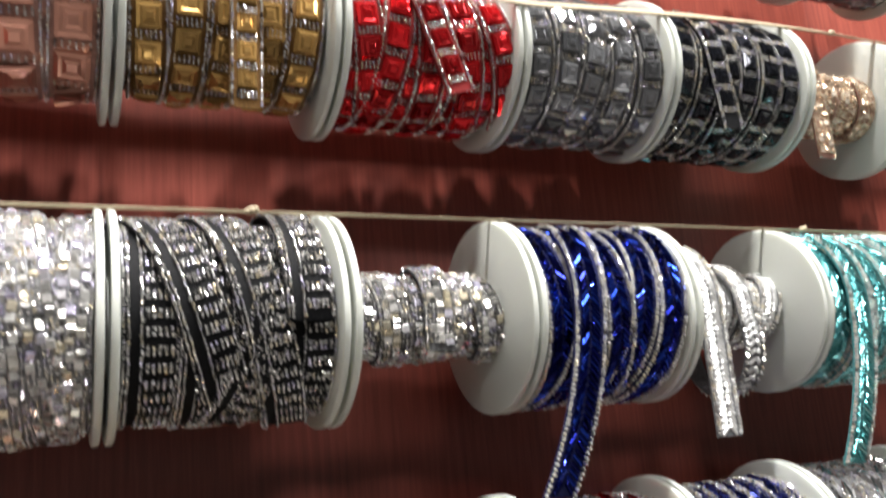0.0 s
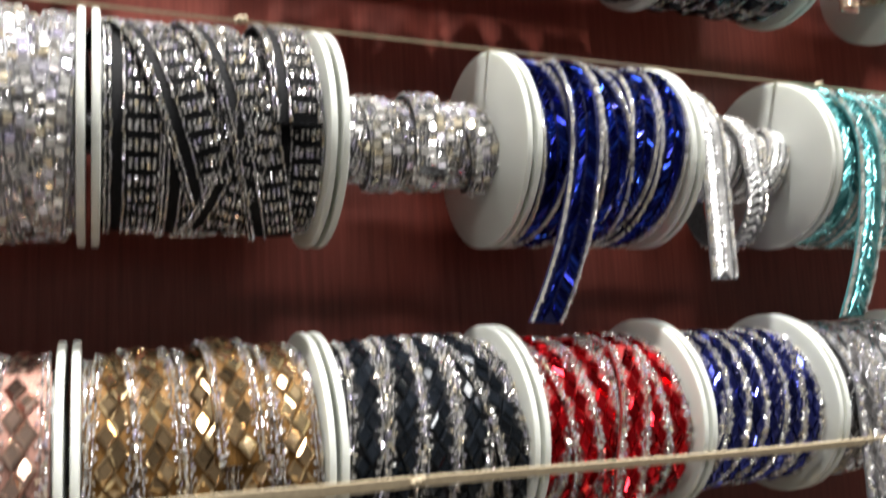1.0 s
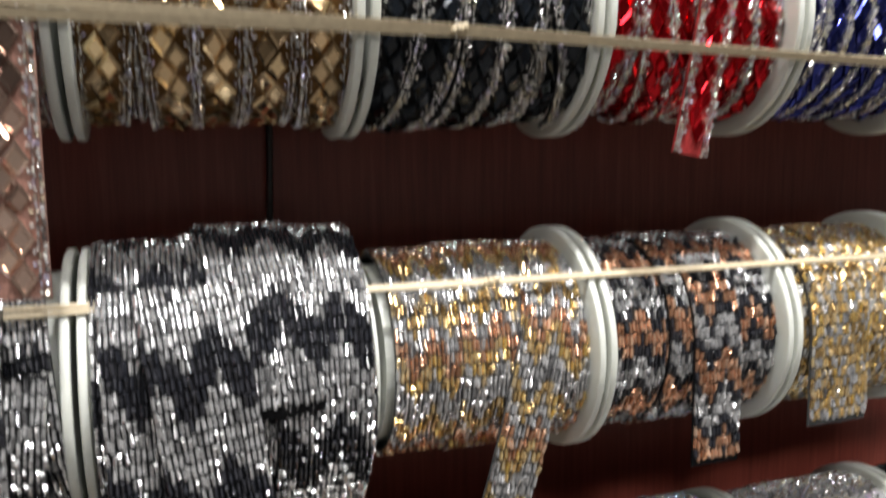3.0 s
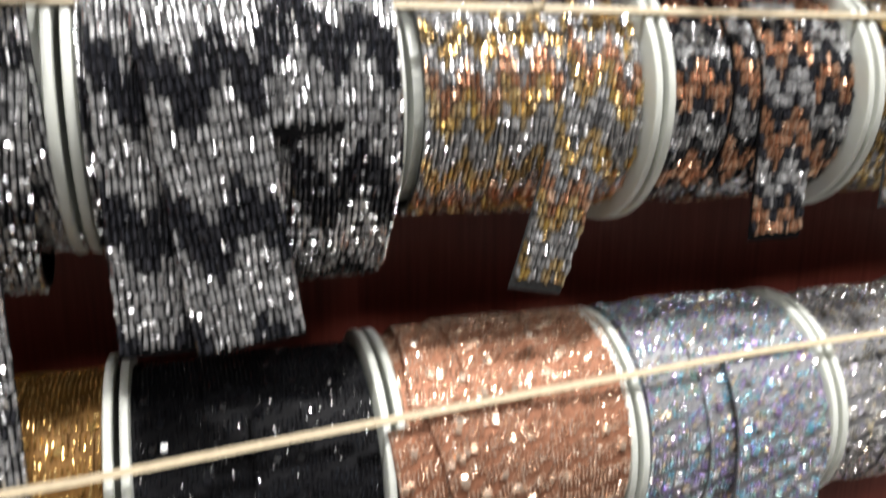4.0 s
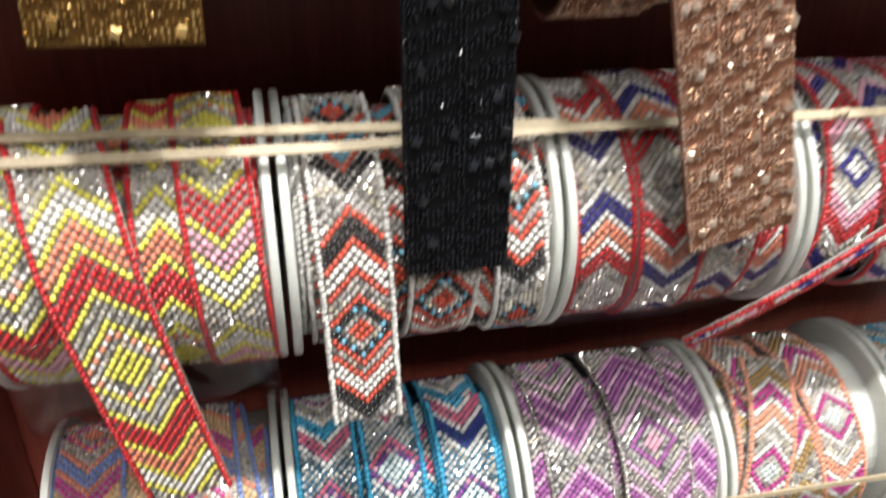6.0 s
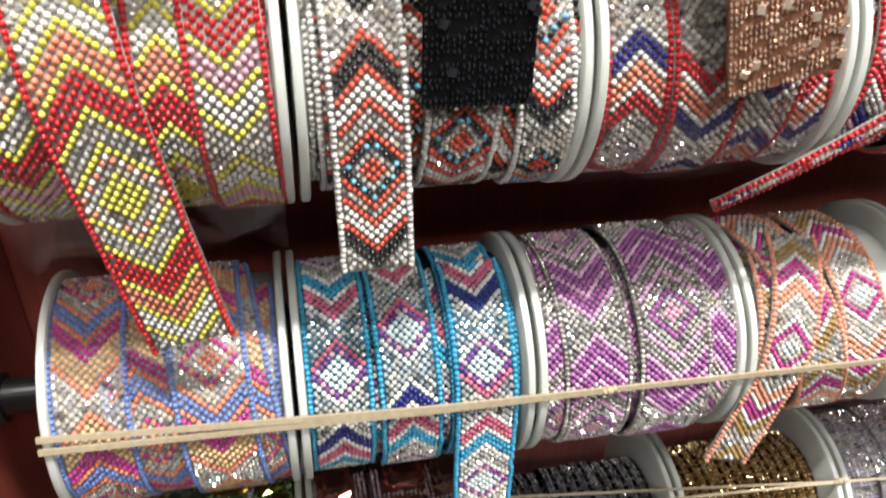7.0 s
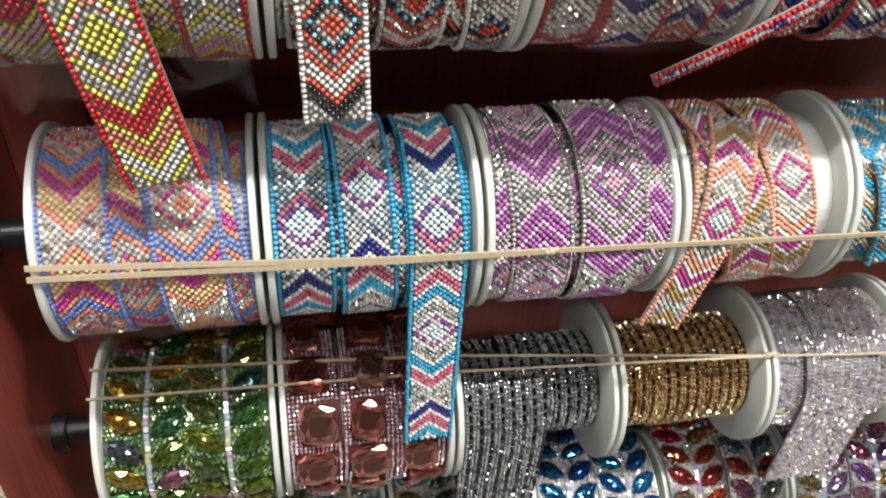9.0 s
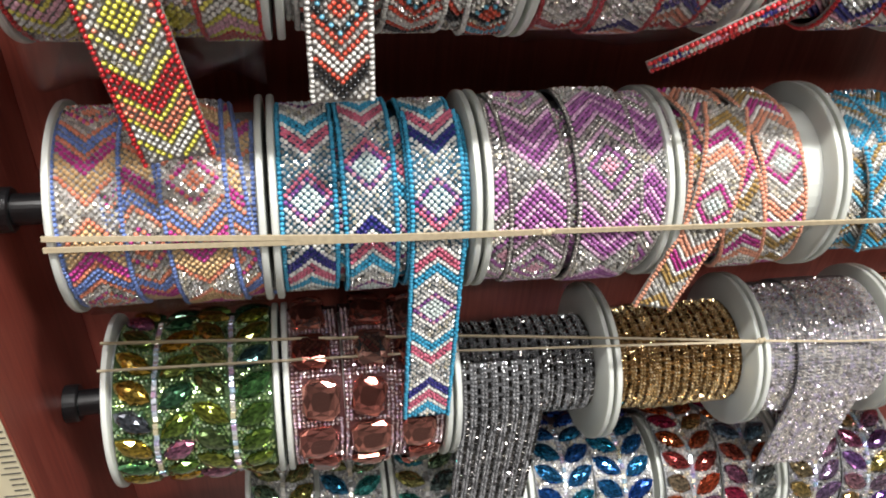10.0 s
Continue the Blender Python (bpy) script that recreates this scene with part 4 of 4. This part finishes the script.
# beaded, pastels
A, B7, C = "tan", "peri", "coral"
MIX_RINGS = [O, O, S, "E", S, S, O, B7, B7, O, M, M, A, A, A, O]
MIX = (B7, [(MIX_RINGS, MIX_RINGS)], .00114)
I = ["mint", "mint", "mint", "A"]
BAND = I + [W, S, S, W, T, T, W, "rose", "rose", W]
NAVY_BAND = BAND + [N, N, W]
SHORT, LONG = I + ["rose"], I + [W]
TUR = (T, [(LONG, SHORT), (BAND, BAND), (NAVY_BAND, NAVY_BAND)], .00112)
TUR_BACK = (T, [(SHORT, LONG), (NAVY_BAND, NAVY_BAND), (BAND, BAND)], .00112)
LIL_RINGS = [P, P, S, L, S, S, "pale_lilac", "D", "D", "pale_lilac", L, L, "pale_lilac", L, L, "pale_lilac"]
LIL = ("D", [(LIL_RINGS, LIL_RINGS)], .00112)
COR_RINGS = ["mint", "mint", S, M, W, S, S, W, C, C, W, M, M, W, "bronze", "bronze"]
COR = (C, [(COR_RINGS, COR_RINGS)], .00112)
AQU_RINGS = [W, S, T, T, W, S, "bronze", T, T, S, W, "bronze", "sky"]
AQU = (T, [(AQU_RINGS, AQU_RINGS)], .00112)
blue_spool = spool(7, -.0687, -.005, .90, "tape_white", "beads", MIX, .0190, 3, "white spool of blue, magenta and tan beaded trim in film", G7, tilt=.07,
      layout=[(-.0190, .02, .0200, .0008, .018), (-.0040, .16, .0180, -.0002, -.004), (.0120, .05, .0205, .0018, -.027), (.0215, .12, .0150, .0006, .0)])
spool(7, -.005, .0618, .89, "tape_blue", "beads", TUR, .0180, 3, "white spool of turquoise, pink and navy beaded trim, hanging end", G7, tilt=.05,
      tails=[(.0188, .01, .083, .0182, 0, .0028, 0, -.0176)], layout=[(-.0212, .0, .0182, .0004, -.0180, TUR_BACK), (-.0020, .02, .0176, .0014, -.0285, TUR_BACK), (.0180, .01, .0180, .0008, -.0176)])
spool(7, .0618, .1263, .92, "tape_grey", "beads", LIL, .0190, 3, "white spool of lilac and silver beaded trim", G7, tilt=.09,
      layout=[(-.0235, -.05, .0150, -.0004, .005), (-.0132, .05, .0205, .0010, .0120), (.0100, .03, .0225, .0020, -.0261), (.0215, -.12, .0150, .0002, .01)])
spool(7, .1263, .1875, .89, "tape_white", "beads", COR, .0165, 3, "white spool of coral, magenta and white beaded trim, loose end", G7, tilt=.16,
      tails=[(-.0205, -.26, .032, .0160, 0, .0032, 0, -.0107)], layout=[(-.0190, -.10, .0165, .0004, .02), (-.0030, .26, .0165, .0018, -.0400), (.0115, .12, .0165, .0012, -.0233)], short=.008)
spool(7, .1875, .252, .86, "tape_white", "beads", AQU, .0175, 3, "white spool of turquoise, white and bronze beaded trim", G7, tilt=.16, tails=[(-.012, .15, .012, .0150, 0, .0028, 0)])
film_wrap(yellow_spool, -.030, .030, 1.0, 10, 150, .014, 1.0)
film_wrap(navy_spool, -.029, .029, .97, 0, 140, .003, 4.0)
film_wrap(blue_spool, -.029, .029, .97, 20, 150, .004, 7.0)
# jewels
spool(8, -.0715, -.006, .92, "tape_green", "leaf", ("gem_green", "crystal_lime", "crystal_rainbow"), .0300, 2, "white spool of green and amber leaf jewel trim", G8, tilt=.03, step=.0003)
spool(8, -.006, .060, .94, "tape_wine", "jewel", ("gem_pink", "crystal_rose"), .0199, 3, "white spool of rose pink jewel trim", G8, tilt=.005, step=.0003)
spool(8, .060, .1263, .60, "tape_grey", "lines", ("crystal_smoke", "baguette_dark"), .0210, 3, "half used spool of smoky grey crystal line trim, hanging end", G8,
      tails=[(-.014, .0, .052, .0340, 0, .0120, 0)])
spool(8, .1263, .1923, .66, "tape_gold", "lines", ("crystal_gold", "baguette_bronze"), .0210, 3, "half used spool of antique gold crystal line trim", G8)
spool(8, .1923, .258, .86, "tape_silver", "lines", ("crystal_pale", "crystal_pale"), .0210, 3, "white spool of iridescent silver crystal trim, loose end", G8,
      tails=[(.0005, -.01, .048, .0340, 0, .0030, 0)], tilt=.05)
spool(8, .258, .324, .84, "tape_copper", "lines", ("crystal_gold", "baguette_bronze"), .0210, 3, "white spool of copper crystal trim", G8)
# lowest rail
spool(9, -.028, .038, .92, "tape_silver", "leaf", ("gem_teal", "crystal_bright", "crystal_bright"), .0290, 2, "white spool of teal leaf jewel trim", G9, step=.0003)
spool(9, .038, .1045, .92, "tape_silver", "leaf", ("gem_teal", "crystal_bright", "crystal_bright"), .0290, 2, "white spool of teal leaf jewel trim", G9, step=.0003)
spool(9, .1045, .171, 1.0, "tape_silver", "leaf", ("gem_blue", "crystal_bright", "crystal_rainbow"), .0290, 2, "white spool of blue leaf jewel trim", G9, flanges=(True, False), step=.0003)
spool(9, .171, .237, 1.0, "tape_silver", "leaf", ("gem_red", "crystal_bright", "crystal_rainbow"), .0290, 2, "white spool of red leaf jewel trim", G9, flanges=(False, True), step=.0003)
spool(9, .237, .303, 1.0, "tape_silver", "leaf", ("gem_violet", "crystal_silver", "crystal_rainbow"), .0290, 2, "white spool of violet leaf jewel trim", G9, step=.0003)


# ---------------------------------------------------------------- elastic bands across the spools
def band_strand(points, width, thick, lift):
    """points: (x, angle above the front in degrees) on the rims; a flat strip that follows them."""
    bm = bmesh.new()
    rows = []
    xs = np.array([p[0] for p in points])
    an = np.array([p[1] for p in points])
    for x in np.linspace(xs[0], xs[-1], 60):
        a = radians(float(np.interp(x, xs, an)))
        ring4 = []
        for da, dr in ((-1, 0), (1, 0), (1, 1), (-1, 1)):
            r = R + .0003 + lift + dr * thick
            b = a + da * width / 2 / R
            ring4.append(bm.verts.new((x, -r * math.cos(b), r * math.sin(b))))
        rows.append(ring4)
    for p, q in zip(rows, rows[1:]):
        for j in range(4):
            m = (j + 1) % 4
            bm.faces.new((p[j], p[m], q[m], q[j]))
    bm.faces.new(rows[0][::-1])
    bm.faces.new(rows[-1])
    return bm


def elastic_band(row, strands, width, label, knots=(), lift=0.0):
    e = tagged(new("elastic_band"), label, "elastic band", "elastic bands holding the trims")
    e.location = (0, RAIL_Y[row], RAIL_Z[row])
    for k, pts in enumerate(strands):
        part("strand", band_strand(pts, width, .0009, lift), "elastic", e)
    for x, ang in knots:
        bm = bmesh.new()
        for dx, sz in ((0, .0014), (.0014, .0011), (-.0013, .001)):
            bmesh.ops.create_icosphere(bm, subdivisions=2, radius=sz, matrix=Matrix.Translation((x + dx, -(R + .0012 + lift) * math.cos(radians(ang)), (R + .0012 + lift) * math.sin(radians(ang)) + dx * .3)))
        part("knot", bm, "elastic", e, smooth=True)
    return e


PALE = "pale cream elastic band stretched along the spools"
elastic_band(1, [[(-.06, 12), (.1457, 16), (.2, 27), (.32, 52), (.42, 56)]], .0022, PALE, [(.318, 52)])
elastic_band(2, [[(-.066, 66), (.046, 69), (.12, 72), (.39, 72)]], .0016, PALE, [(.042, 69), (.282, 72)])
elastic_band(3, [[(-.07, -8), (.0, -11), (.0836, -14.5), (.2287, -23), (.38, -28)], [(-.07, -14), (.0, -15), (.0836, -15.5), (.2287, -22.5), (.38, -27)]], .0022, PALE, [(.0845, -14.5)])
elastic_band(4, [[(-.07, 39), (.0426, 41), (.0857, 40), (.2144, 39), (.32, 38)], [(-.07, 44), (.0426, 42), (.32, 38.5)]], .0010, PALE, [(.098, 40)])
elastic_band(5, [[(-.07, 29), (-.01, 31.6), (.035, 35.5), (.0872, 39.5), (.165, 44.7), (.32, 49)]], .0016, PALE, lift=.0034)
elastic_band(6, [[(-.066, 53), (.0152, 49.5), (.069, 50.4), (.1449, 47.3), (.26, 44)], [(-.066, 63), (.0152, 56.7), (.069, 52)]], .0021, PALE, [(.140, 47.4)], lift=.0036)
elastic_band(7, [[(-.0687, 22), (.0331, 13.3), (.0824, 11.3), (.1906, 6.3), (.25, 4)], [(-.0687, 16.4), (.0331, 12), (.0824, 11)]], .0015, PALE, [(.0824, 11.3)])
elastic_band(8, [[(-.0715, 86), (.0608, 71.8), (.1888, 51.4), (.2302, 46), (.32, 40)], [(-.0715, 67), (.06, 61.6), (.1888, 51)]], .0008, PALE, [(.19, 51.3)])


# ---------------------------------------------------------------- measuring tape on the front edge of the side board
def measuring_tape():
    e = tagged(new("measuring_tape"), "yellowed measuring tape stuck to the edge of the side board", "measuring tape")
    e.location = (PANEL_X - .0130, -.0500, -.60)
    part("strip", box_bm(-.0125, .0125, -.0006, 0, -.30, .30), "ruler_yellow", e)
    k = 0
    z = -.2985
    while z < .2985:
        ln = .0085 if k % 8 == 0 else (.0062 if k % 4 == 0 else .0045)
        part("tick", box_bm(.0120 - ln, .0120, -.0008, -.0006, z - .00022, z + .00022), "ruler_ink", e)
        z += .003175
        k += 1
    curve = bpy.data.curves.new("numeral", "FONT")
    curve.body, curve.size, curve.extrude, curve.align_x, curve.align_y = "25", .0062, .0001, "CENTER", "CENTER"
    ob = new("numeral", curve)
    bpy.context.view_layer.update()
    me = bpy.data.meshes.new_from_object(ob.evaluated_get(bpy.context.evaluated_depsgraph_get()))
    bpy.data.objects.remove(ob)
    me.materials.append(MATS["ruler_ink"])
    num = new("numeral", me)
    num.parent = e
    num.matrix_basis = Matrix.Translation((-.001, -.0008, .02)) @ Matrix.Rotation(radians(90), 4, "X") @ Matrix.Rotation(radians(90), 4, "Z")


measuring_tape()


# ---------------------------------------------------------------- a dark cord behind the spools
def hanging_cord():
    e = tagged(new("cord"), "thin black cord hanging against the backboard", "cord")
    e.location = (.0490, WALL_Y - .0030, -.145)
    bm = bmesh.new()
    rows = []
    for k in range(25):
        z = .055 - .110 * k / 24
        x = .0006 * math.sin(z * 60)
        rows.append([bm.verts.new((x + .0011 * math.cos(a * math.pi / 4), .0011 * math.sin(a * math.pi / 4), z)) for a in range(8)])
    for p, q in zip(rows, rows[1:]):
        for j in range(8):
            bm.faces.new((p[j], p[(j + 1) % 8], q[(j + 1) % 8], q[j]))
    bm.faces.new(rows[0])
    bm.faces.new(rows[-1][::-1])
    part("cord_length", bm, "black_pipe", e, smooth=True)


hanging_cord()
